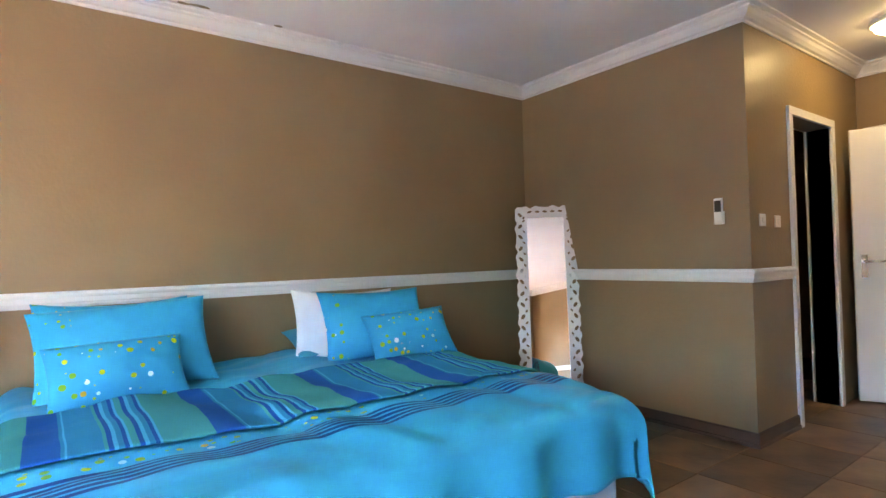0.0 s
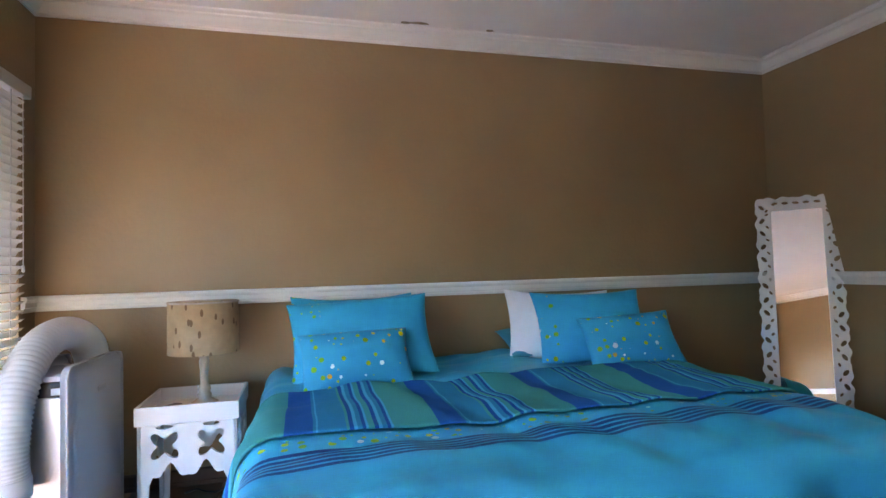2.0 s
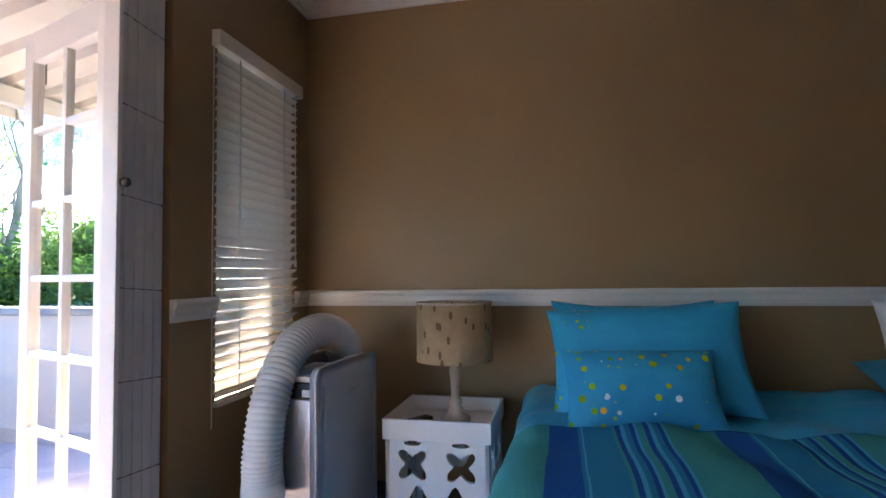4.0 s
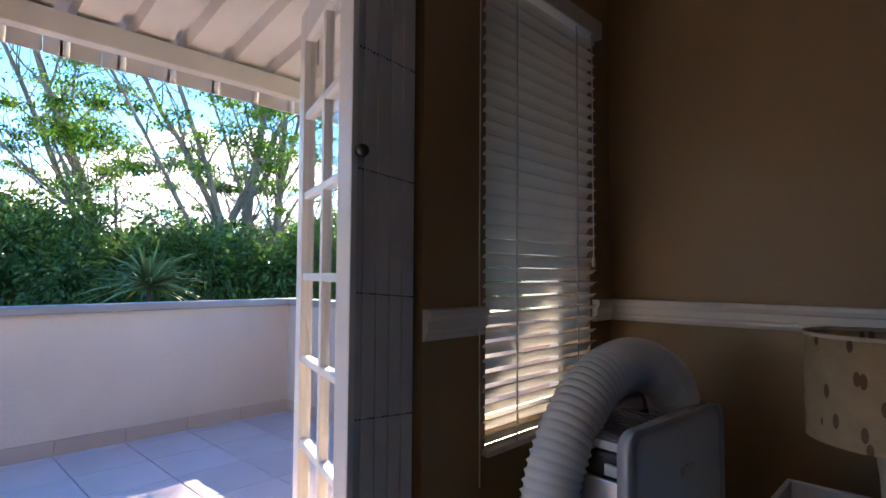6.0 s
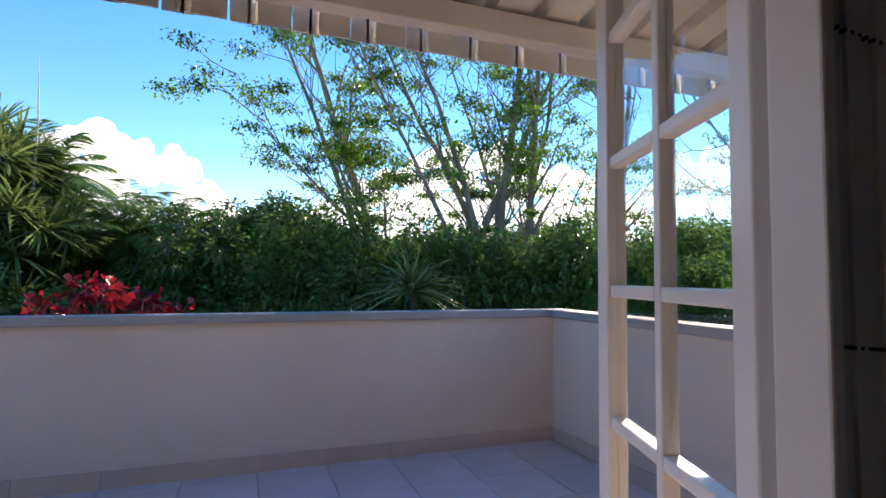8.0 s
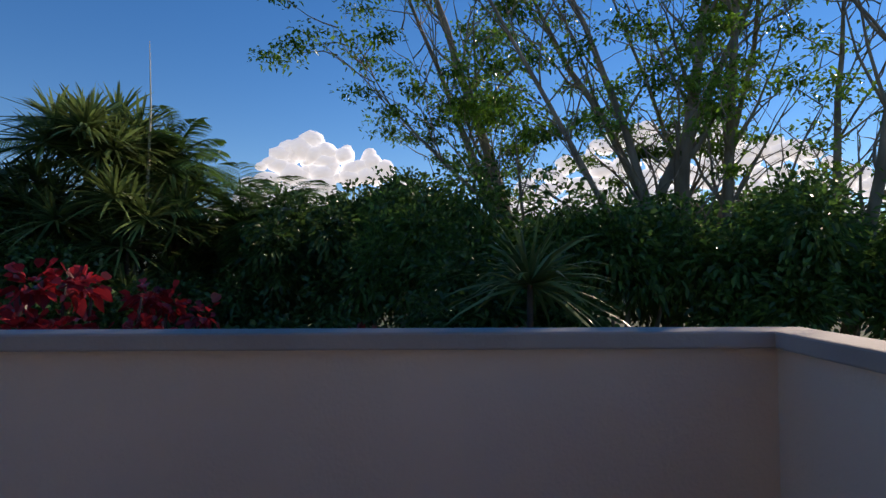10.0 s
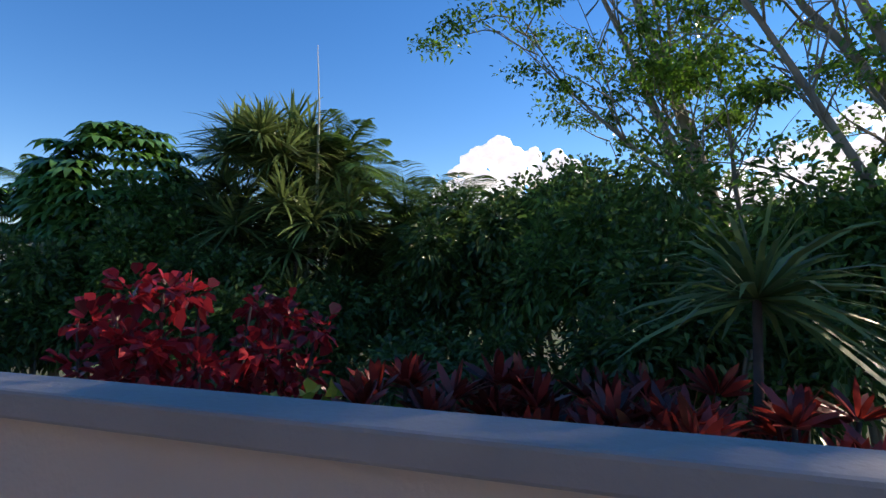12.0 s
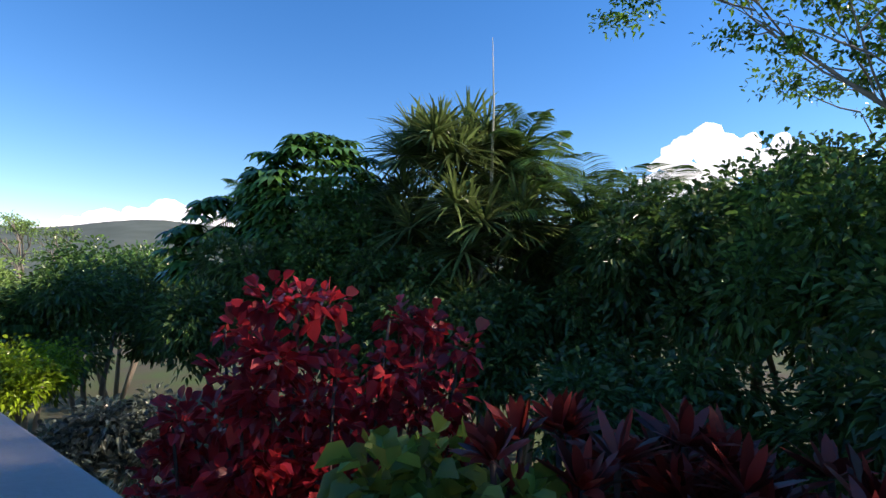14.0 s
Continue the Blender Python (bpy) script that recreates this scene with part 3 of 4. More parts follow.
CUSHP = printed("printed_cushion", 0.5)
EDGEP = mat("sham_print", (0.002, 0.38, 0.62), 0.42, scale=3, bump=0.2, bump_scale=7, spec=0.14)
dots(EDGEP, 24, band(0, -0.6, -0.20))
G = "pillows on the bed"
pillow("pillow", 0.66, 0.44, 0.15, EDGEP, "turquoise pillow with a printed edge, propped up", (0.27, 2.98, 0.79), 66, 2, 0, 5, group=G)
pillow("pillow", 0.72, 0.44, 0.16, EDGEP, "turquoise sateen pillow with dotted edge, propped up", (0.29, 2.82, 0.80), 62, 0, -3, 1, group=G)
pillow("cushion", 0.52, 0.30, 0.13, CUSHP, "small turquoise cushion printed with yellow and green dots", (0.24, 2.62, 0.725), 58, 4, -1, 2, group=G)
pillow("pillow", 0.60, 0.40, 0.14, TEAL2, "teal pillow lying flat by the wall", (1.42, 3.0, 0.69), 14, -6, 0, 3, group=G)
pillow("pillow", 0.62, 0.42, 0.15, LINEN, "white linen pillow propped against the wall", (1.42, 2.90, 0.79), 66, -10, 2, 4, group=G)
pillow("pillow", 0.64, 0.43, 0.16, EDGEP, "turquoise sateen pillow propped against others", (1.55, 2.78, 0.79), 62, -8, 0, 6, group=G)
pillow("cushion", 0.52, 0.31, 0.13, CUSHP, "small turquoise cushion printed with dots", (1.66, 2.58, 0.735), 58, -6, -3, 7, group=G)

# ---------- nightstand, lamp ----------
def circle(cx, cy, r, n=14, sx=1.0):
    return [(cx + r * sx * math.cos(2 * math.pi * i / n), cy + r * math.sin(2 * math.pi * i / n)) for i in range(n)]


def lobes(cx, cy, r, k, n=40, a=0.35, ph=0.0):
    out = []
    for i in range(n):
        t = 2 * math.pi * i / n
        q = r * (1 + a * math.cos(k * t + ph))
        out.append((cx + q * math.cos(t), cy + q * math.sin(t)))
    return out


def fret(w):
    """Apron board of a side: legs with a scalloped lower edge and lobed holes."""
    out = [(-w / 2, -0.48), (-w / 2 + 0.04, -0.48), (-w / 2 + 0.045, -0.27)]
    for i in range(25):
        s = i / 24
        x = -w / 2 + 0.06 + s * (w - 0.12)
        out.append((x, -0.215 + 0.03 * math.cos(4 * math.pi * s + math.pi) + 0.012 * math.cos(8 * math.pi * s)))
    out += [(w / 2 - 0.045, -0.27), (w / 2 - 0.04, -0.48), (w / 2, -0.48), (w / 2, 0), (-w / 2, 0)]
    holes = [lobes(s * w / 4.3, -0.10, 0.052, 4, 44, 0.42, math.pi) for s in (-1, 1)]
    holes += [circle(s * w / 4.3, -0.018, 0.010, 12, 3.5) for s in (-1, 1)]
    return [out] + holes


ns = thing("nightstand", "white wooden tray nightstand with scalloped fretwork sides", "nightstand", (-0.50, 2.92, 0))
W = 0.43
fm = flat_cut("side_panel", fret(W - 0.02), 0.016, WHITE)
for rz, dx, dy in ((0, 0, -W / 2 + 0.018), (180, 0, W / 2 - 0.018), (90, W / 2 - 0.018, 0), (-90, -W / 2 + 0.018, 0)):
    o = new("side_panel", fm)
    o.parent = ns
    o.matrix_basis = Matrix.Translation((dx, dy, 0.485)) @ Matrix.Rotation(radians(rz), 4, "Z") @ Matrix.Rotation(radians(90), 4, "X")
bpart("tray_base", (-W / 2, W / 2, -W / 2, W / 2, 0.486, 0.5), WHITE, ns, bevel=0.002)
for d in ((-W / 2, W / 2, -W / 2 - 0.002, -W / 2 + 0.014), (-W / 2, W / 2, W / 2 - 0.014, W / 2 + 0.002), (-W / 2, -W / 2 + 0.014, -W / 2 + 0.015, W / 2 - 0.015), (W / 2 - 0.014, W / 2, -W / 2 + 0.015, W / 2 - 0.015)):
    bpart("tray_rim", (*d, 0.48, 0.56), WHITE, ns, bevel=0.003)
SHADE = mat("shade_fabric", (0.50, 0.36, 0.20), 0.7, (0.44, 0.31, 0.17), 30, 0.15, 200, translucent=0.2)
n, l, sep, tc = coords(SHADE)
mp = n.new("ShaderNodeMapping")
mp.inputs["Scale"].default_value = (1, 1, 0.42)
mp.inputs["Rotation"].default_value = (0.5, 0.4, 0.3)
l.new(tc.outputs["Object"], mp.inputs[0])
vo = n.new("ShaderNodeTexVoronoi")
vo.inputs["Scale"].default_value = 30
l.new(mp.outputs[0], vo.inputs["Vector"])
mi = n.new("ShaderNodeMix")
mi.data_type = "RGBA"
mi.inputs["B"].default_value = (0.14, 0.07, 0.03, 1)
l.new(maths(n, l, "LESS_THAN", vo.outputs["Distance"], 0.22), mi.inputs["Factor"])
pb = n["Principled BSDF"]
l.new(pb.inputs["Base Color"].links[0].from_socket, mi.inputs["A"])
l.new(mi.outputs["Result"], pb.inputs["Base Color"])
lamp = thing("table_lamp", "turned limed-wood table lamp with beige leaf-printed drum shade", "lamp", (-0.47, 2.95, 0.501))
part("lamp_base", lathe([(0, 0), (0.062, 0), (0.064, 0.012), (0.045, 0.024), (0.03, 0.035), (0.034, 0.05), (0.024, 0.06), (0.03, 0.075), (0.026, 0.09), (0.017, 0.1), (0.019, 0.16), (0.024, 0.21), (0.018, 0.225), (0.028, 0.235), (0.028, 0.255), (0.018, 0.265), (0.012, 0.3), (0, 0.3)]), LAMPWOOD, lamp, "turned limed wood base", True)
part("shade", lathe([(0.163, 0.255), (0.16, 0.5), (0.157, 0.5), (0.16, 0.256), (0.163, 0.255)], 48), SHADE, lamp, "beige fabric drum shade", True)
part("shade_ring", lathe([(0.162, 0.494), (0.163, 0.503), (0.156, 0.503), (0.156, 0.494), (0.162, 0.494)], 48), LAMPWOOD, lamp, "", True)
rc = tagged(bpart("remote_control", (-0.025, 0.025, -0.07, 0.07, 0, 0.02), BLACKP, None, "black remote control lying in the tray", 0.006), category="remote")
rc.matrix_world = pose(-0.62, 2.88, 0.501, 0, 0, -35)
cable = [(-0.50 + 0.06 * math.cos(t * 0.7) - 0.01 * t, 2.84 + 0.035 * math.sin(t * 0.7), 0.506) for t in range(14)]
tagged(tube_part("cable", cable, [0.004] * 14, WHITE), "white coiled cable lying in the tray", "cable")
fc = [(-0.6 + 0.05 * i, 3.15 + 0.04 * math.sin(i * 1.7), 0.012) for i in range(9)]
tagged(tube_part("power_cord", fc, [0.005] * 9, BLACKP), "black power cord on the floor behind the nightstand", "cable")

# ---------- portable air conditioner ----------
ac = thing("air_conditioner", "silver grey portable air conditioner with white flexible hose", "air conditioner", (-0.965, 2.70, 0), -3)


def rounded(bm, x0, x1, y0, y1, z0, z1, r, seg=4):
    vs = bmesh.ops.create_cube(bm, size=1.0, matrix=Matrix.Translation(((x0 + x1) / 2, (y0 + y1) / 2, (z0 + z1) / 2)) @ Matrix.Diagonal((x1 - x0, y1 - y0, z1 - z0, 1)))["verts"]
    bmesh.ops.bevel(bm, geom=list({e for v in vs for e in v.link_edges}), offset=r, segments=seg, affect="EDGES", profile=0.5)


bm = bmesh.new()
rounded(bm, 0.085, 0.13, -0.25, 0.25, 0.03, 0.79, 0.045, 5)
part("side_panel", bm, GREYP, ac, "rounded grey side panel", True)
bm = bmesh.new()
rounded(bm, -0.13, -0.085, -0.25, 0.25, 0.03, 0.79, 0.045, 5)
part("side_panel", bm, GREYP, ac, "rounded grey side panel", True)
bpart("body", (-0.092, 0.092, -0.225, 0.235, 0.03, 0.735), BLACKP, ac, "", 0.01)
bpart("front_panel", (-0.088, 0.088, -0.243, -0.228, 0.05, 0.68), SILVER, ac, "brushed silver panel", 0.004)
bpart("display", (0.05, 0.085, -0.2435, -0.235, 0.69, 0.715), GREYP, ac, "", 0.002)
for i in range(11):
    bpart("vent_slat", (-0.088, 0.088, -0.215 + i * 0.03, -0.204 + i * 0.03, 0.737, 0.757), GREYP, ac)
for x in (-0.095, 0.095):
    for y in (-0.18, 0.18):
        bpart("caster", (x - 0.02, x + 0.02, y - 0.02, y + 0.02, 0, 0.032), BLACKP, ac, "", 0.008)
bpart("grip", (0.127, 0.132, -0.03, 0.05, 0.655, 0.675), SILVER, ac, "", 0.002)
ctrl = [Vector(p) for p in ((0.03, 0.17, 0.62), (0.03, 0.175, 0.74), (0.02, 0.13, 0.85), (-0.02, 0.02, 0.90), (-0.05, -0.13, 0.85), (-0.055, -0.27, 0.70), (-0.05, -0.33, 0.52), (-0.045, -0.335, 0.40))]


def spline(ps, n):
    out = []
    for i in range(len(ps) - 1):
        a, b, c, d = ps[max(i - 1, 0)], ps[i], ps[i + 1], ps[min(i + 2, len(ps) - 1)]
        for k in range(n):
            t = k / n
            out.append(0.5 * (2 * b + (c - a) * t + (2 * a - 5 * b + 4 * c - d) * t * t + (3 * b - a - 3 * c + d) * t ** 3))
    return out + [ps[-1]]


hp = spline(ctrl, 30)
tube_part("hose", hp, [0.066 + (0.0045 if i % 3 == 0 else -0.002) for i in range(len(hp))], HOSE, ac, "white ribbed flexible hose", 20)
bm = lathe([(0.0, 0), (0.072, 0), (0.074, 0.008), (0.072, 0.07), (0.066, 0.074), (0, 0.074)], 28)
bmesh.ops.translate(bm, vec=(-0.045, -0.335, 0.35), verts=bm.verts)
part("hose_end", bm, HOSE, ac, "white hose collar", True)

# ---------- leaning mirror ----------
mir = thing("floor_mirror", "tall leaning mirror in a white carved scrollwork frame", "mirror")
MW, MH, BW = 0.46, 1.56, 0.085
out = []
rng = random.Random(4)
for (x0, y0, x1, y1, k) in ((-MW / 2, 0, MW / 2, 0, 8), (MW / 2, 0, MW / 2, MH, 26), (MW / 2, MH, -MW / 2, MH, 8), (-MW / 2, MH, -MW / 2, 0, 26)):
    L = math.hypot(x1 - x0, y1 - y0)
    nx, ny = (y1 - y0) / L, -(x1 - x0) / L
    for i in range(k * 5):
        s = i / (k * 5)
        b = 0.013 * abs(math.sin(math.pi * s * k * 0.5)) - 0.004 + 0.004 * math.sin(s * k * 5)
        out.append((x0 + (x1 - x0) * s + nx * b, y0 + (y1 - y0) * s + ny * b))
holes = [[(-MW / 2 + BW, BW), (MW / 2 - BW, BW), (MW / 2 - BW, MH - BW), (-MW / 2 + BW, MH - BW)]]


def comma(cx, cy, r, ang):
    pts = []
    for i in range(16):
        t = 2 * math.pi * i / 16
        q = r * (0.55 + 0.45 * math.cos(t / 2) ** 2)
        x, y = q * math.cos(t) * 0.8, q * math.sin(t) * 1.35
        pts.append((cx + x * math.cos(ang) - y * math.sin(ang), cy + x * math.sin(ang) + y * math.cos(ang)))
    return pts


for s in (-1, 1):
    for i in range(17):
        y = 0.06 + i * (MH - 0.12) / 16
        holes.append(comma(s * (MW / 2 - 0.028), y, 0.021, s * (0.6 if i % 2 else -0.7)))
        holes.append(comma(s * (MW / 2 - 0.058), y + 0.044 if i < 16 else y - 0.02, 0.013, s * rng.uniform(-1, 1)))
for yy in (0.038, MH - 0.038):
    for i in range(5):
        holes.append(comma(-0.12 + i * 0.06, yy, 0.019, 1.57 + rng.uniform(-0.6, 0.6)))
me = flat_cut("frame", [out] + holes, 0.022, WHITE)
fo = new("frame", me)
fo.parent = mir
tagged(fo, "white carved openwork frame")
bm = bmesh.new()
box(bm, -MW / 2 + BW - 0.004, MW / 2 - BW + 0.004, BW - 0.004, MH - BW + 0.004, -0.009, -0.002)
part("mirror_glass", bm, MIRROR, mir, "mirror glass")
mir.matrix_world = Matrix.Translation((3.06, 2.80, 0.006)) @ Matrix.Rotation(radians(-43), 4, "Z") @ Matrix.Rotation(radians(90 - 9), 4, "X")

# ---------- wall fittings ----------
rem = thing("ac_remote", "small white remote control in a wall holder", "remote", (XR, 1.64, 1.32))
bpart("holder", (-0.018, 0, -0.03, 0.03, 0, 0.08), WHITE, rem, bevel=0.004)
bpart("remote_body", (-0.026, -0.006, -0.026, 0.026, 0.02, 0.16), WHITE, rem, bevel=0.005)
bpart("display", (-0.0275, -0.025, -0.02, 0.02, 0.075, 0.145), STEEL, rem)
sw = thing("light_switch", "white light switch plate on the passage wall", "switch", (3.49, YR, 1.3), group="switch plates")
bpart("plate", (-0.04, 0.04, -0.008, 0, 0, 0.075), WHITE, sw, bevel=0.003)
bpart("rocker", (-0.012, 0.012, -0.012, -0.008, 0.02, 0.055), WHITE, sw, bevel=0.002)
copy_thing(sw, pose(3.70, YR, 1.295))
cl = thing("ceiling_light", "round flush ceiling light, glowing warm white", "ceiling light", (4.36, 0.98, ZC))
part("rim", lathe([(0.15, 0), (0.155, -0.02), (0.145, -0.03), (0.13, -0.03), (0.13, 0)], 40), WHITE, cl, "", True)
part("diffuser", lathe([(0.131, -0.02), (0.12, -0.055), (0.08, -0.08), (0.03, -0.09), (0.0, -0.091)], 40), emit("warm_glow", (1.0, 0.78, 0.40), 1.1), cl, "glowing glass bowl", True)
tv = thing("television", "black flat television on the wall", "television", (0.55, YS, 1.0))
bpart("bezel", (-0.45, 0.45, 0, 0.05, 0, 0.56), BLACKP, tv, bevel=0.006)
bpart("screen", (-0.43, 0.43, 0.05, 0.053, 0.02, 0.54), BLACKP, tv)

# ---------- garden ----------
GZ = -1.7
rs = np.random.RandomState(7)
bm = bmesh.new()
bmesh.ops.create_grid(bm, x_segments=60, y_segments=60, size=600)
for v in bm.verts:
    v.co.z = GZ
tagged(part("ground", bm, SOIL, None, "shaded lawn and garden soil"), category="ground", kind="structure")


class Leaves:
    """Collects leaf blades for one mesh."""

    def __init__(self):
        self.v, self.f, self.n = [], [], 0

    def add(self, P, D, L, W, droop=0.3, fold=0.0):
        n = len(P)
        D = D / np.linalg.norm(D, axis=1, keepdims=True)
        S = np.cross(D, rs.normal(size=(n, 3)) * 0.5 + np.array([0, 0, 1.0]))
        S /= np.linalg.norm(S, axis=1, keepdims=True) + 1e-6
        L, W = np.broadcast_to(L, n)[:, None], np.broadcast_to(W, n)[:, None]
        dz = np.array([0, 0, 1.0]) * (droop * L)
        lift = np.array([0, 0, 1.0]) * W * 0.18
        q = np.stack([P, P + D * L * 0.28 + S * W * 0.42 - dz * 0.08 + lift, P + D * L * 0.66 + S * W * 0.40 - dz * 0.4 + lift, P + D * L - dz, P + D * L * 0.66 - S * W * 0.40 - dz * 0.4 + lift, P + D * L * 0.28 - S * W * 0.42 - dz * 0.08 + lift], 1)
        self.push(q, [(0, 1, 2, 3), (0, 3, 4, 5)])

    def blade(self, P, D, L, W, droop=0.4):
        """Long blades of three segments."""
        n = len(P)
        D = D / np.linalg.norm(D, axis=1, keepdims=True)
        S = np.cross(D, rs.normal(size=(n, 3)) * 0.25 + np.array([0, 0, 1.0]))
        S /= np.linalg.norm(S, axis=1, keepdims=True) + 1e-6
        L, W = np.broadcast_to(L, n)[:, None], np.broadcast_to(W, n)[:, None]
        z = np.array([0, 0, 1.0])
        c = [P + D * L * t - z * L * droop * t * t for t in (0, 0.4, 0.75, 1.0)]
        q = np.stack([c[0] + S * W * 0.3, c[0] - S * W * 0.3, c[1] + S * W / 2, c[1] - S * W / 2, c[2] + S * W * 0.35, c[2] - S * W * 0.35, c[3]], 1)
        self.push(q, [(0, 1, 3, 2), (2, 3, 5, 4), (4, 5, 6)])

    def push(self, q, faces):
        n, k = q.shape[:2]
        self.v.append(q.reshape(-1, 3))
        base = self.n + k * np.arange(n)
        for f in faces:
            self.f += (base[:, None] + np.array(f)[None]).tolist()
        self.n += n * k

    def make(self, name, material, parent=None, label=""):
        me = mesh_from(name, np.concatenate(self.v).tolist(), self.f, material)
        ob = new(name, me)
        if parent:
            ob.parent = parent
        return tagged(ob, label)


def sphere_dirs(n):
    d = rs.normal(size=(n, 3))
    return d / np.linalg.norm(d, axis=1, keepdims=True)


def crown_points(n, c, r, clumps, spread=0.34):
    """Points in clumps round a rounded crown, mostly near its surface."""
    cd = sphere_dirs(clumps)
    cd[:, 2] = np.abs(cd[:, 2]) * 0.9 - 0.35 * (rs.rand(clumps) < 0.35)
    cc = np.array(c) + cd * np.array(r) * rs.uniform(0.45, 0.85, (clumps, 1))
    k = rs.randint(0, clumps, n)
    off = sphere_dirs(n) * rs.uniform(0.4, 1, (n, 1)) * np.array(r) * spread
    return cc[k] + off, off / np.linalg.norm(off, axis=1, keepdims=True), cd[k]


def bush(name, label, c, r, n, ls, material, clumps=26, droop=0.35, category="shrub", group="", stems=5, spread=0.34, aspect=0.5):
    th = thing(name, label, category, (c[0], c[1], GZ), 0, group)
    lv = Leaves()
    P, D, _ = crown_points(n, (0, 0, c[2] - GZ), r, clumps, spread)
    D = D + sphere_dirs(n) * 0.6
    sz = ls * rs.uniform(0.6, 1.25, n)
    lv.add(P, D, sz, sz * aspect, droop)
    lv.make("foliage", material, th)
    for i in range(stems):
        a = rs.uniform(0, 6.28)
        top = np.array([math.cos(a) * r[0] * 0.5, math.sin(a) * r[1] * 0.5, c[2] - GZ + rs.uniform(-0.1, 0.4) * r[2]])
        tube_part("stem", [(0.12 * math.cos(a), 0.12 * math.sin(a), -0.05), tuple(top * np.array([0.4, 0.4, 0.5])), tuple(top)], [0.05, 0.035, 0.012], BARK, th, "", 6)
    return th


def grow(rng, p, d, length, r, depth, tubes, tips, bend=0.2, ratio=0.66, up=0.16):
    pts, rad = [p], [r]
    k = 5
    for i in range(k):
        d = (d + Vector((rng.gauss(0, bend), rng.gauss(0, bend), rng.gauss(0, bend) + up)) * 0.4).normalized()
        p = p + d * (length / k)
        pts.append(p)
        rad.append(r * (1 - 0.42 * (i + 1) / k))
    tubes.append((pts, rad))
    if depth == 0:
        tips.append((p, d))
        return
    n = 2 if rng.random() < 0.6 else 3
    for i in range(n):
        ax = d.orthogonal().normalized()
        ax.rotate(Matrix.Rotation(rng.uniform(0, 6.28), 3, d))
        nd = (d + ax * rng.uniform(0.28, 0.62)).normalized()
        grow(rng, p, nd, length * ratio * rng.uniform(0.8, 1.15), r * 0.58 * (1.0 if i else 1.12), depth - 1, tubes, tips, bend, ratio, up)
    if depth >= 2 and rng.random() < 0.7:
        q = pts[3]
        ax = d.orthogonal().normalized()
        ax.rotate(Matrix.Rotation(rng.uniform(0, 6.28), 3, d))
        grow(rng, q, (d * 0.6 + ax).normalized(), length * 0.6, r * 0.4, depth - 2, tubes, tips, bend, ratio, up)


def tree(name, label, base, trunks, seed, leaf_n, ls, material, depth=4, cl=0.42, up=0.16):
    rng = random.Random(seed)
    th = thing(name, label, "tree", base)
    tips = []
    for d, length, r in trunks:
        tubes = []
        grow(rng, Vector((d[0] * 0.15, d[1] * 0.15, -0.1)), Vector(d).normalized(), length, r, depth, tubes, tips, 0.17, 0.66, up)
        vs, fs = [], []
        for pts, rad in tubes:
            v, f = tube(pts, rad, 7 if rad[0] > 0.04 else 5)
            o = len(vs)
            vs += v
            fs += [tuple(i + o for i in q) for q in f]
        ob = new("trunk", mesh_from("trunk", vs, fs, BARK, True))
        ob.parent = th
        tagged(ob, "pale grey trunk and branches")
    lv = Leaves()
    T = np.array([tuple(p) for p, d in tips])
    keep = rs.rand(len(T)) < 0.62
    T = T[keep]
    k = rs.randint(0, len(T), leaf_n)
    off = sphere_dirs(leaf_n) * rs.uniform(0.1, 1, (leaf_n, 1)) * np.array([cl, cl, cl * 0.45])
    sz = ls * rs.uniform(0.6, 1.2, leaf_n)
    lv.add(T[k] + off, off + sphere_dirs(leaf_n) * 0.3, sz, sz * 0.5, 0.25)
    lv.make("crown", material, th, "clumps of small green leaves")
    return th


def palm(name, label, base, h, fronds, fl, seed, lean=(0.05, 0.0), trunk=True):
    r0 = np.random.RandomState(seed)
    th = thing(name, label, "palm", base)
    top = np.array([lean[0] * h, lean[1] * h, h])
    if trunk:
        tube_part("trunk", [(0, 0, -0.05), (lean[0] * h * 0.4, lean[1] * h * 0.4, h * 0.5), tuple(top)], [0.09, 0.07, 0.05], BARK, th, "slender ringed trunk", 8)
    lv = Leaves()
    for i in range(fronds):
        a = 2.4 * i + r0.uniform(-0.3, 0.3)
        e = 1.35 - 1.7 * i / fronds
        d = np.array([math.cos(a) * math.cos(e), math.sin(a) * math.cos(e), math.sin(e)])
        L = fl * r0.uniform(0.8, 1.1)
        m = 34
        t = np.linspace(0.12, 1, m)[:, None]
        ax = top + d * L * t - np.array([0, 0, 1]) * L * 0.42 * t ** 2
        tan = d - np.array([0, 0, 0.85]) * t
        tan /= np.linalg.norm(tan, axis=1, keepdims=True)
        side = np.cross(d, [0, 0, 1.0])
        side /= np.linalg.norm(side) + 1e-6
        for s in (-1, 1):
            lv.blade(ax, side * s + tan * 0.6, L * 0.30 * np.sin(np.pi * np.clip(t[:, 0], 0.08, 0.96)) ** 0.5, 0.026, 0.35)
        lv.blade(top[None], d[None], L * 0.95, 0.03, 0.5)
    lv.make("fronds", LEAF_PALM, th, "arching feathery fronds")
    return th


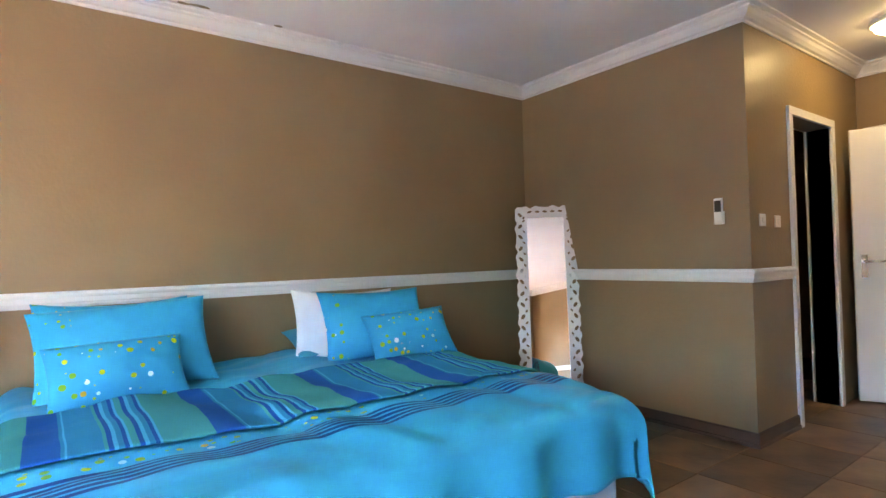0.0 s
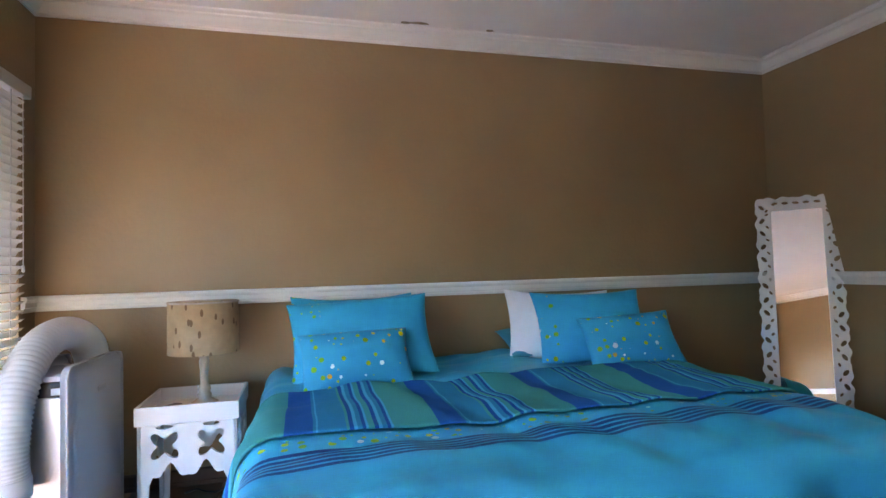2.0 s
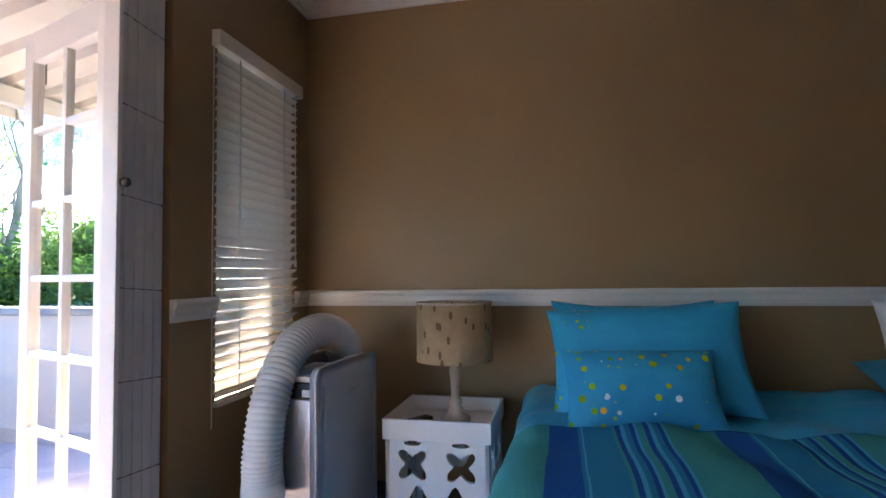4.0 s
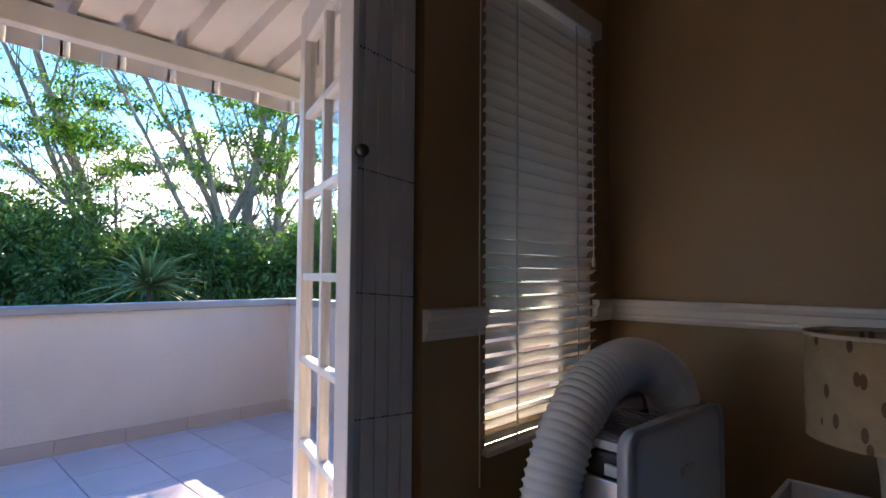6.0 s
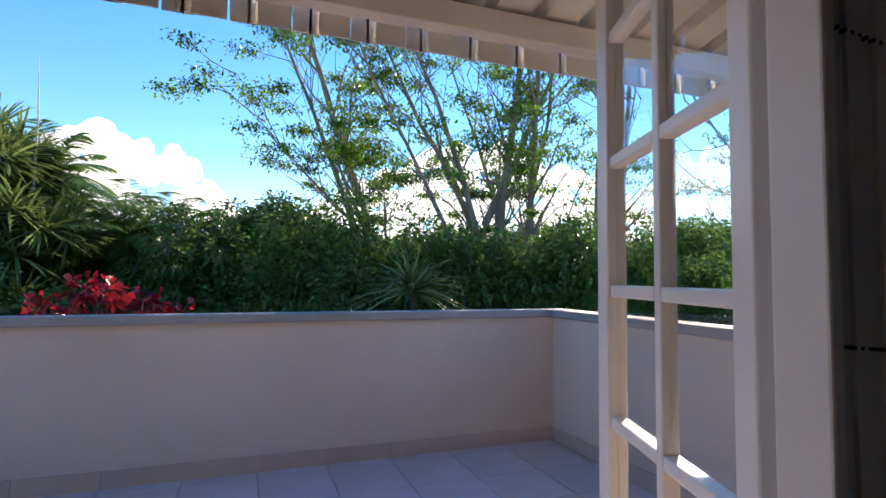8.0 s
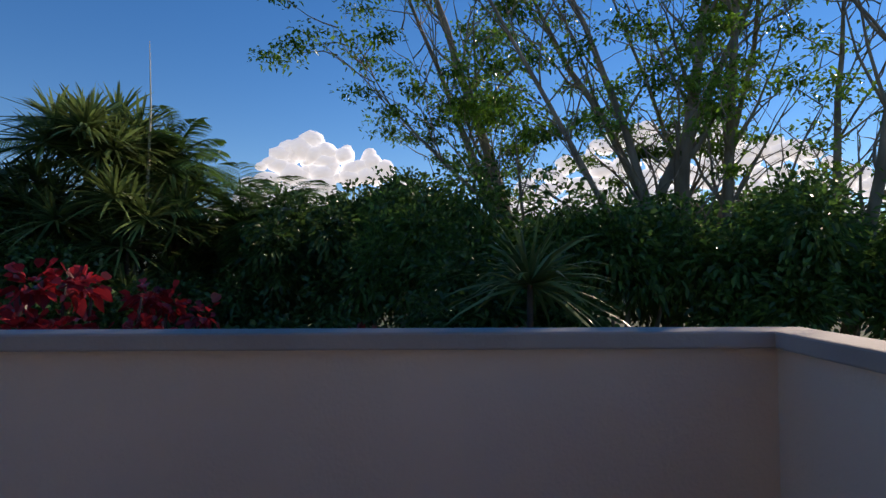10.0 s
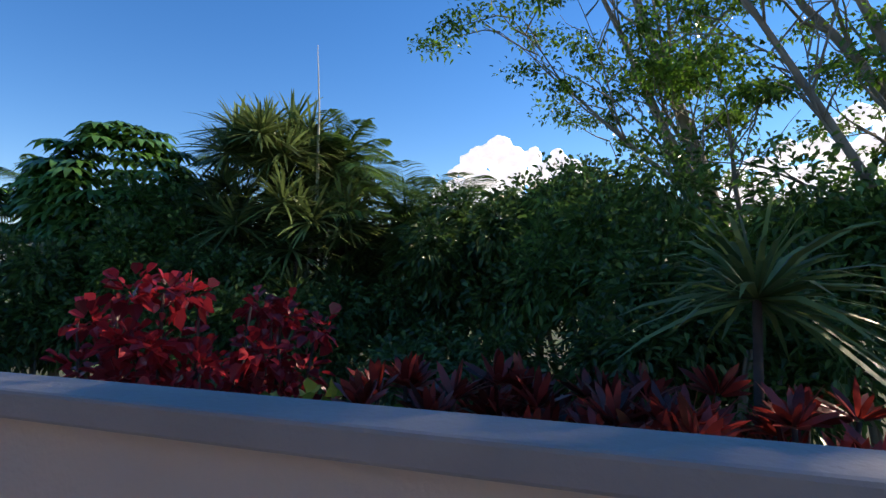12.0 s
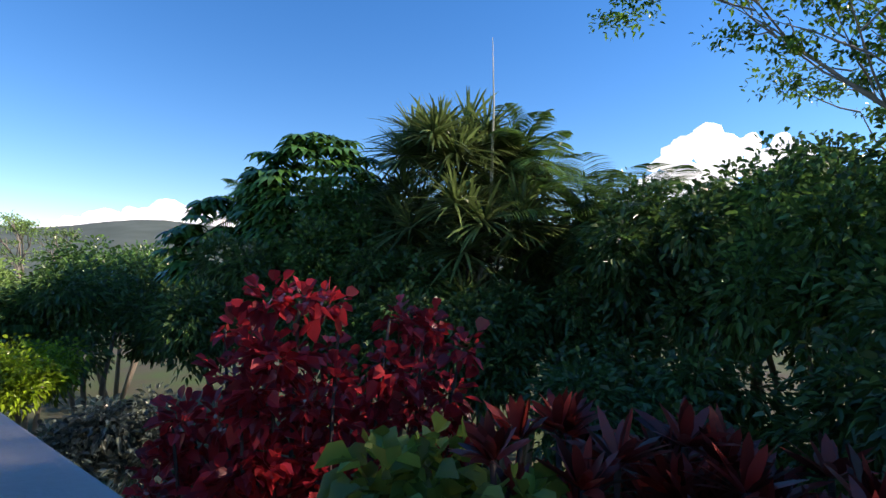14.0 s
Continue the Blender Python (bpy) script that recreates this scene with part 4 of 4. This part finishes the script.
def rosettes(name, label, base, heads, n, L, W, material, category="shrub", stem=0.03, droop=0.35, group="", lo=-0.2, every=1):
    """Sword leaves in rosettes on stems; heads are places above the base."""
    th = thing(name, label, category, base, 0, group)
    lv = Leaves()
    for i, h in enumerate(heads):
        h = np.array(h, float)
        a = rs.uniform(0, 6.28, n)
        e = np.arcsin(rs.uniform(lo, 1, n))
        D = np.stack([np.cos(a) * np.cos(e), np.sin(a) * np.cos(e), np.sin(e)], 1)
        lv.blade(np.repeat(h[None], n, 0) + D * 0.02, D, L * rs.uniform(0.65, 1.1, n), W, droop)
        if i % every:
            continue
        tube_part("stem", [(h[0] * 0.4, h[1] * 0.4, -0.05), (h[0] * 0.8, h[1] * 0.8, h[2] * 0.55), tuple(h)], [stem * 1.3, stem, stem * 0.8], DARKSTEM, th, "", 6)
    lv.make("leaves", material, th)
    return th


def limb_tree(label, base, limbs, seed, leafy, per):
    """Long leaning limbs that carry rising branches, twigs and flat plates of leaves; limbs are (foot, way, length, radius, start height)."""
    rng = random.Random(seed)
    r0 = np.random.RandomState(seed)
    th = thing("tree", label, "tree", base)
    lv = Leaves()

    def run(p, d, length, r, bend, rise, k):
        pts, rad = [p], [r]
        for i in range(k):
            d = (d + Vector((rng.gauss(0, bend), rng.gauss(0, bend), rng.gauss(0, bend) + rise))).normalized()
            p = p + d * (length / k)
            pts.append(p)
            rad.append(max(0.004, r * (1 - 0.85 * (i + 1) / k)))
        return pts, rad

    def plate(p, d):
        w = rng.uniform(0.28, 0.5)
        m = int(per * rng.uniform(0.5, 1.2))
        off = sphere_dirs(m) * r0.uniform(0.15, 1, (m, 1)) * np.array([w, w, w * 0.28])
        sz = 0.07 * r0.uniform(0.55, 1.2, m)
        lv.add(np.array(p) + off, off * 0.5 + sphere_dirs(m) * 0.35, sz, sz * 0.52, 0.2)

    for foot, way, length, r, start in limbs:
        tubes = []
        d0 = Vector(way).normalized()
        pts, rad = run(Vector((foot[0], foot[1], start - 0.1)), d0, length, r, 0.055, 0.012, 12)
        tubes.append((pts, rad))
        n = int(length * 2.2)
        for i in range(n):
            t = 0.34 + 0.66 * (i + rng.random()) / n
            if start + length * t * d0.z < 3.0:
                continue
            q = pts[min(12, int(t * 12))]
            a = rng.uniform(0, 6.28)
            bd = (d0 * 0.7 + Vector((math.cos(a), math.sin(a), rng.uniform(0.1, 0.7))) * 0.75).normalized()
            bl = rng.uniform(1.1, 2.2) * (1.25 - 0.5 * t)
            bp, br = run(q, bd, bl, max(0.012, r * 0.42 * (1.15 - t)), 0.13, 0.05, 5)
            tubes.append((bp, br))
            has = rng.random() < leafy
            for k in range(4):
                c = bp[2 + k % 4]
                a = rng.uniform(0, 6.28)
                td = (bd * 0.6 + Vector((math.cos(a), math.sin(a), rng.uniform(0.0, 0.6)))).normalized()
                tp, tr = run(c, td, rng.uniform(0.4, 0.9), 0.011, 0.16, 0.05, 4)
                tubes.append((tp, tr))
                if has:
                    plate(tp[-1], td)
        vs, fs = [], []
        for p, q in tubes:
            v, f = tube(p, q, 8 if q[0] > 0.04 else 5)
            o = len(vs)
            vs += v
            fs += [tuple(x + o for x in g) for g in f]
        ob = new("trunk", mesh_from("trunk", vs, fs, BARK, True))
        ob.parent = th
        tagged(ob, "pale grey limb with branches")
    lv.make("crown", LEAF_TREE, th, "flat plates of small green leaves")
    return th


# tall spreading trees
limb_tree("tall spreading tree with long pale grey limbs and layered green leaves", (-9.9, 5.45, GZ),
          [((0.0, 0.0), (-0.05, -0.55, 1), 9.6, 0.135, 0.0), ((0.1, -0.95), (0.05, -1.05, 1), 3.7, 0.05, 2.6), ((-0.3, -0.2), (-0.2, -0.36, 1), 8.8, 0.10, 0.0),
           ((0.1, 0.25), (0.0, -0.03, 1), 8.6, 0.15, 0.0), ((0.1, 0.15), (0.1, -0.42, 1), 5.4, 0.07, 3.3), ((0.1, 0.2), (-0.1, 0.55, 1), 5.0, 0.08, 3.9), ((-0.4, 0.7), (-0.1, 0.12, 1), 8.2, 0.09, 0.0)], 11, 0.72, 210)
limb_tree("slender many-stemmed tree with bare grey branches", (-9.6, 6.75, GZ),
          [((0.0, -0.5), (-0.1, -0.14, 1), 8.4, 0.10, 0.0), ((-0.2, 0.0), (0.05, 0.02, 1), 8.8, 0.11, 0.0), ((0.1, 0.4), (0.0, 0.16, 1), 8.2, 0.09, 0.0),
           ((0.3, 0.8), (0.1, 0.05, 1), 8.0, 0.10, 0.0), ((0.1, -0.2), (0.1, -0.32, 1), 7.6, 0.07, 0.0), ((-0.5, 0.2), (-0.1, -0.08, 1), 8.0, 0.075, 0.0)], 23, 0.34, 150)
tree("tree", "leafy tree with grey trunk beyond the side parapet", (-7.2, 10.4, GZ),
     [((-0.1, -0.1, 1), 3.0, 0.12), ((0.1, 0.2, 1), 3.2, 0.12)], 31, 9000, 0.09, LEAF_TREE, 5, 0.36)
tree("tree", "far bare-branched tree on the slope", (-11.5, -27.0, GZ - 0.3), [((0.2, 0.1, 1), 2.0, 0.12), ((-0.3, 0.2, 1), 1.9, 0.1)], 41, 2500, 0.13, LEAF_PALE, 4, 0.5)

# hedge of shrubs behind the parapet
G1 = "garden shrubs"
for c, r, n, ls, m in [
    ((-9.4, 2.7, 0.85), (1.5, 1.3, 1.9), 9000, 0.13, LEAF), ((-8.8, 4.7, 0.85), (1.3, 1.5, 1.75), 10000, 0.13, LEAF),
    ((-8.2, 6.5, 0.75), (1.3, 1.5, 1.6), 10000, 0.13, LEAF), ((-6.9, 8.2, 0.6), (1.5, 1.4, 1.4), 8000, 0.13, LEAF),
    ((-10.4, 1.0, 0.7), (1.4, 1.2, 1.6), 8000, 0.14, LEAF_DARK), ((-9.6, -0.6, 0.1), (1.3, 1.3, 1.3), 8000, 0.13, LEAF_DARK),
    ((-8.6, 1.3, -0.2), (1.1, 1.3, 1.0), 7000, 0.12, LEAF_DARK), ((-7.9, 3.3, 0.2), (0.9, 1.1, 1.2), 7000, 0.12, LEAF_DARK),
    ((-9.2, -3.3, 0.9), (1.3, 1.2, 1.7), 9000, 0.13, LEAF), ((-8.1, -3.9, 0.2), (1.2, 1.1, 1.5), 8000, 0.13, LEAF_DARK),
    ((-8.9, -1.8, 0.3), (1.2, 1.2, 1.3), 8000, 0.13, LEAF_DARK), ((-12.6, -0.6, 0.8), (2.0, 2.0, 2.2), 9000, 0.17, LEAF_DARK),
    ((-11.2, 2.1, 1.35), (1.1, 1.5, 1.45), 11000, 0.15, LEAF_DARK), ((-10.9, 5.4, 1.1), (1.3, 1.8, 1.5), 9000, 0.14, LEAF), ((-14.5, 5.4, 1.0), (2.2, 2.4, 2.0), 9000, 0.18, LEAF_DARK), ((-13.8, 9.6, 1.1), (2.2, 2.6, 2.1), 9000, 0.18, LEAF), ((-11.5, 13.0, 1.1), (2.6, 2.2, 2.1), 9000, 0.18, LEAF), ((-12.8, 2.4, 0.7), (2.0, 2.0, 2.0), 9000, 0.17, LEAF_DARK), ((-12.0, -4.6, 0.7), (2.0, 2.0, 2.2), 9000, 0.17, LEAF_DARK),
    ((-11.5, 7.2, 0.9), (2.2, 2.2, 1.9), 9000, 0.17, LEAF), ((-9.5, 10.5, 0.9), (2.4, 2.0, 1.9), 9000, 0.17, LEAF),
    ((-7.4, -6.8, 0.1), (1.6, 1.4, 1.6), 8000, 0.14, LEAF_DARK), ((-5.6, -8.2, 0.1), (1.5, 1.3, 1.5), 7000, 0.14, LEAF_PALE),
    ((-8.8, -9.8, 0.4), (2.4, 2.0, 1.6), 9000, 0.17, LEAF), ((-5.0, -12.0, 0.3), (2.6, 2.0, 1.6), 9000, 0.17, LEAF_PALE)]:
    bush("shrub", "dense broad-leaved green garden shrub", c, r, int(n * 1.8), ls * 0.68, m, 40, group=G1, spread=0.27)
bush("shrub", "lime green clipped shrub beside the path", (-6.1, -4.9, -0.25), (0.75, 0.75, 0.6), 8000, 0.07, LEAF_LIME, 40)
bush("shrub", "lime green clipped shrub beside the path", (-4.9, -5.3, -0.25), (0.7, 0.7, 0.55), 7000, 0.07, LEAF_LIME, 40)
bush("shrub", "low shrub with pale variegated leaves", (-6.4, -3.2, -0.75), (0.7, 0.8, 0.75), 5000, 0.09, LEAF_VAR, 26)


def copperleaf(label, at, tops, seed):
    """Upright stems with tufts of broad leaves up their length; tops are (across, deep, height over ground)."""
    r0 = np.random.RandomState(seed)
    th = thing("red_shrub", label, "shrub", (at[0], at[1], GZ), math.degrees(math.atan2(-0.64, 0.77)), "red shrubs")
    lv = Leaves()
    for a, b, h in tops:
        foot = np.array([a * 0.55, b * 0.5, -0.05])
        top = np.array([a, b, h])
        mid_p = foot * 0.45 + top * 0.55 + np.array([r0.uniform(-0.06, 0.06), r0.uniform(-0.06, 0.06), 0])
        tube_part("stem", [tuple(foot), tuple(mid_p), tuple(top)], [0.022, 0.016, 0.007], DARKSTEM, th, "", 6)
        for k in range(7):
            t = 0.46 + 0.54 * k / 6
            c = foot * (1 - t) + top * t + np.append(r0.uniform(-0.13, 0.13, 2), 0) * (1.15 - 0.6 * t)
            m = int(r0.randint(30, 60))
            D = sphere_dirs(m)
            D[:, 2] = D[:, 2] * 0.9 + 0.1
            sz = 0.085 * r0.uniform(0.45, 1.2, m)
            lv.add(c + D * r0.uniform(0.02, 0.12, (m, 1)), D, sz, sz * 0.85, 0.2)
    lv.make("foliage", LEAF_RED, th)


rg = random.Random(17)
stems_a, stems_b, stems_c = [], [], []
for i in range(25):
    u = -0.85 + 1.62 * (i + rg.uniform(0, 0.8)) / 25
    h = 2.66 + 0.24 * math.cos((u - 0.05) * 1.8) - max(0.0, u - 0.25) * 1.6
    (stems_a if u < -0.3 else stems_b if u < 0.45 else stems_c).append((u, rg.uniform(-0.32, 0.32), h - 0.16 - rg.uniform(0, 0.75) * (i % 3 > 0)))
for k, (st, lab) in enumerate(((stems_a, "tall dark red copperleaf shrub beside the cordylines"), (stems_b, "tall dark red copperleaf shrub with bright tips"), (stems_c, "lower dark red copperleaf shrub over the lawn"))):
    copperleaf(lab, (-5.92, 0.36), st, 70 + k)
bush("broadleaf_plant", "plant with large yellow-green heart-shaped leaves", (-5.68, 1.58, 0.2), (0.36, 0.42, 0.5), 760, 0.125, leafmat("leaf_heart", (0.27, 0.36, 0.06), 0.4), 12, 0.5, aspect=0.8)
# red cordylines along the parapet
for i in range(22):
    x, y = -6.1 + rs.uniform(-0.5, 0.55), 1.72 + i * 0.09 + rs.uniform(-0.12, 0.12)
    heads = [(rs.uniform(-0.25, 0.25), rs.uniform(-0.25, 0.25), 1.76 + rs.uniform(0, 0.55)) for k in range(7)]
    rosettes("cordyline", "cordyline with dark red sword-shaped leaves", (x, y, GZ), heads, 22, 0.2, 0.042, LEAF_CORD, "cordyline", 0.014, 0.15, "red cordylines", 0.3)
rosettes("cordyline", "green-leaved cordyline beside the red ones", (-6.0, 3.35, GZ), [(0, 0, 1.75), (0.15, 0.2, 1.5)], 30, 0.34, 0.06, LEAF_LIME, "cordyline", 0.014, 0.25, "", 0.1)
# spiky dracaena
rosettes("dracaena", "dracaena with a head of long narrow arching leaves", (-6.75, 3.35, GZ), [(0, 0, 2.7)], 110, 0.85, 0.035, LEAF_PAND, "dracaena", 0.03, 0.38)
# pandanus thicket
ph = []
for i in range(120):
    a, b = rs.uniform(-1.1, 1.1), rs.uniform(-1.0, 1.0)
    ph.append((b, a, 1.1 + 4.05 * rs.uniform(0.05, 1) ** 0.8 * (1 - 0.36 * abs(a))))
rosettes("screw_pine", "tall screw-pine thicket of long narrow leaves", (-10.2, -1.75, GZ), ph, 90, 0.72, 0.036, LEAF_PAND, "screw pine", 0.024, 0.28, "", -0.35, 9)
palm("palm", "feathery palm above the shrubs", (-11.0, -2.5, GZ), 4.35, 24, 1.5, 3)
palm("palm", "feathery palm above the shrubs", (-10.9, -1.2, GZ), 4.35, 23, 1.3, 5)
palm("palm", "feathery palm above the shrubs", (-11.9, 0.3, GZ), 3.5, 26, 1.6, 6)
palm("palm", "feathery palm above the shrubs", (-10.9, -0.2, GZ), 3.4, 26, 1.5, 8)
palm("palm", "feathery palm above the shrubs", (-12.6, 1.4, GZ), 3.2, 24, 1.5, 9)
palm("palm", "small palm behind the dark shrubs", (-10.0, -6.0, GZ), 3.9, 24, 1.3, 12)
palm("palm", "palm fronds near the path", (-5.9, -7.0, GZ), 1.7, 24, 1.4, 13)
th = thing("bare_stem", "pale slender bare stem rising through the leaves", "stem", (-9.9, -1.5, GZ))
tube_part("stalk", [(0.0, 0.0, 0), (0.05, 0.1, 2.0), (-0.1, 0.3, 3.6), (-0.1, 0.33, 5.0), (-0.1, 0.3, 5.9)], [0.035, 0.035, 0.03, 0.012, 0.004], mat("pale_stalk", (0.5, 0.47, 0.36), 0.8), th)

# umbrella tree: whorls of drooping leaflets
ut = thing("umbrella_tree", "umbrella tree with whorls of glossy drooping leaflets", "tree", (-9.4, -4.3, GZ))
lv = Leaves()
for i in range(430):
    d = sphere_dirs(1)[0]
    d[2] = abs(d[2]) * 1.2 - 0.45
    mid_c, mid_r = (((0, 0.25, 3.75), (1.0, 1.1, 1.15)), ((0.5, -1.2, 3.1), (0.9, 1.0, 0.9)), ((-0.3, 0.9, 3.2), (0.9, 0.7, 0.8)))[i % 3 if i % 5 else 0]
    c = np.array(mid_c) + d / np.linalg.norm(d) * np.array(mid_r) * rs.uniform(0.8, 1.05)
    a = np.linspace(0, 6.28, 12)[:-1] + rs.uniform(0, 1)
    D = np.stack([np.cos(a), np.sin(a), np.full(11, rs.uniform(0.3, 0.6))], 1) + d * 0.25
    lv.blade(np.repeat(c[None], 11, 0), D, 0.34, 0.1, 0.8)
lv.make("leaves", leafmat("leaf_umbrella", (0.085, 0.23, 0.05), 0.3, 0.22), ut)
for i in range(4):
    a = i * 1.6
    tube_part("trunk", [(0, 0, -0.05), (0.3 * math.cos(a), 0.3 * math.sin(a), 1.6), (0.8 * math.cos(a), 0.8 * math.sin(a), 3.6)], [0.07, 0.05, 0.02], BARK, ut, "", 7)
# path and pool seen past the plants
struct("path", (-5.2, -3.6, -9.0, -1.6, GZ, GZ + 0.06), CAP, "pale grey paved garden path", "path", 0.01)
struct("pool", (-8.2, -7.2, 3.4, 5.2, GZ, GZ + 0.02), mat("pool_water", (0.10, 0.50, 0.60), 0.06, scale=2), "pale blue swimming pool water", "pool")

# far hills and clouds
bm = bmesh.new()
ring = []
for i in range(81):
    a = radians(-10 + i * 2.5)
    row = []
    for d, h in ((120, 0), (230, 18 + 7 * noise.noise((i * 0.22, 0, 0))), (330, 3)):
        row.append(bm.verts.new((-math.sin(a) * d, math.cos(a) * d, GZ - 1 + h)))
    ring.append(row)
for a, b in zip(ring, ring[1:]):
    for k in range(2):
        bm.faces.new((a[k], b[k], b[k + 1], a[k + 1]))
tagged(part("backdrop_hills", bm, HILL, None, "far wooded hills with small houses", True), category="hills", kind="structure")
CLOUD = mat("cloud_white_glow", (0.85, 0.86, 0.88), 1.0, scale=0.01, spec=0.0)
# emission added so that the sides turned from the sun stay white
CLOUD.node_tree.nodes["Principled BSDF"].inputs["Emission Color"].default_value = (0.9, 0.93, 1.0, 1)
CLOUD.node_tree.nodes["Principled BSDF"].inputs["Emission Strength"].default_value = 0.55
for az0, span, dist, hh, nn, sd in ((101, 26, 1500, 320, 260, 1), (156, 22, 1600, 85, 150, 2), (66, 46, 1500, 320, 380, 3)):
    rg = random.Random(sd)
    bm = bmesh.new()
    for i in range(nn):
        a = radians(az0 + rg.uniform(-0.5, 0.5) * span)
        fall = 1 - (abs(math.degrees(a) - az0) / (span / 2)) ** 1.6
        r = rg.uniform(14, 40) * (0.45 + 0.55 * fall)
        z = 60 + rg.uniform(0.1, 1) * hh * fall
        bmesh.ops.create_icosphere(bm, subdivisions=2, radius=r, matrix=Matrix.Translation((-math.sin(a) * dist, math.cos(a) * dist, z)) @ Matrix.Diagonal((1, 1, 0.75, 1)))
    for v in bm.verts:
        v.co += v.normal * 10 * noise.noise(v.co * 0.03)
    tagged(part("cloud", bm, CLOUD, None, "low white cumulus cloud bank near the horizon", True), category="cloud", kind="structure")

# flaking paint where the cornice meets the ceiling
FLAKE = mat("flaked_plaster", (0.34, 0.28, 0.20), 0.95, (0.2, 0.16, 0.11), 40)
for k, (fx0, fy0, fw) in enumerate(((0.62, 3.175, 0.05), (0.70, 3.168, 0.075), (1.15, 3.18, 0.03))):
    bm = bmesh.new()
    rg = random.Random(60 + k)
    ring0 = [(fx0 + fw * math.cos(t * 0.45) * rg.uniform(0.5, 1), fy0 + 0.016 * math.sin(t * 0.45) * rg.uniform(0.5, 1)) for t in range(14)]
    lo = [bm.verts.new((x, y, ZC - 0.004)) for x, y in ring0]
    hi = [bm.verts.new((x, y, ZC - 0.0005)) for x, y in ring0]
    bm.faces.new(lo)
    for i in range(14):
        bm.faces.new((lo[i], lo[(i + 1) % 14], hi[(i + 1) % 14], hi[i]))
    tagged(part("paint_flake", bm, FLAKE, None, "brown patch of flaked ceiling paint"), category="stain", kind="structure")

# ---------- floor tiles ----------
tm = {}


def tile(parent, x0, x1, y0, y1, z0, z1, material, name="tile"):
    key = (round(x1 - x0, 3), round(y1 - y0, 3), material.name)
    if key not in tm:
        bm = bmesh.new()
        w, h = (x1 - x0) / 2, (y1 - y0) / 2
        box(bm, -w, w, -h, h, z0, z1)
        bmesh.ops.bevel(bm, geom=[e for e in bm.edges if all(v.co.z > (z0 + z1) / 2 for v in e.verts)], offset=0.003, segments=1, affect="EDGES")
        tm[key] = finish(name, bm, material)
    o = new(name, tm[key])
    o.parent = parent
    o.location = ((x0 + x1) / 2, (y0 + y1) / 2, 0)


T = 0.40
for i in range(8):
    for j in range(20):
        x0, y0 = -1.52 - (i + 1) * T, YP - 0.012 - (j + 1) * T
        tile(bal, max(x0, XP + 0.004), x0 + T - 0.005, y0, y0 + T - 0.005, -0.008, 0.0, BTILE)
T = 0.45
for i in range(15):
    for j in range(13):
        x0, y0 = XW + i * T, YB - (j + 1) * T
        if x0 > XE + 0.2 or y0 < YS - 0.2:
            continue
        tile(floor_ob, x0, x0 + T - 0.003, y0, y0 + T - 0.003, -0.006, 0.0, FLOOR)
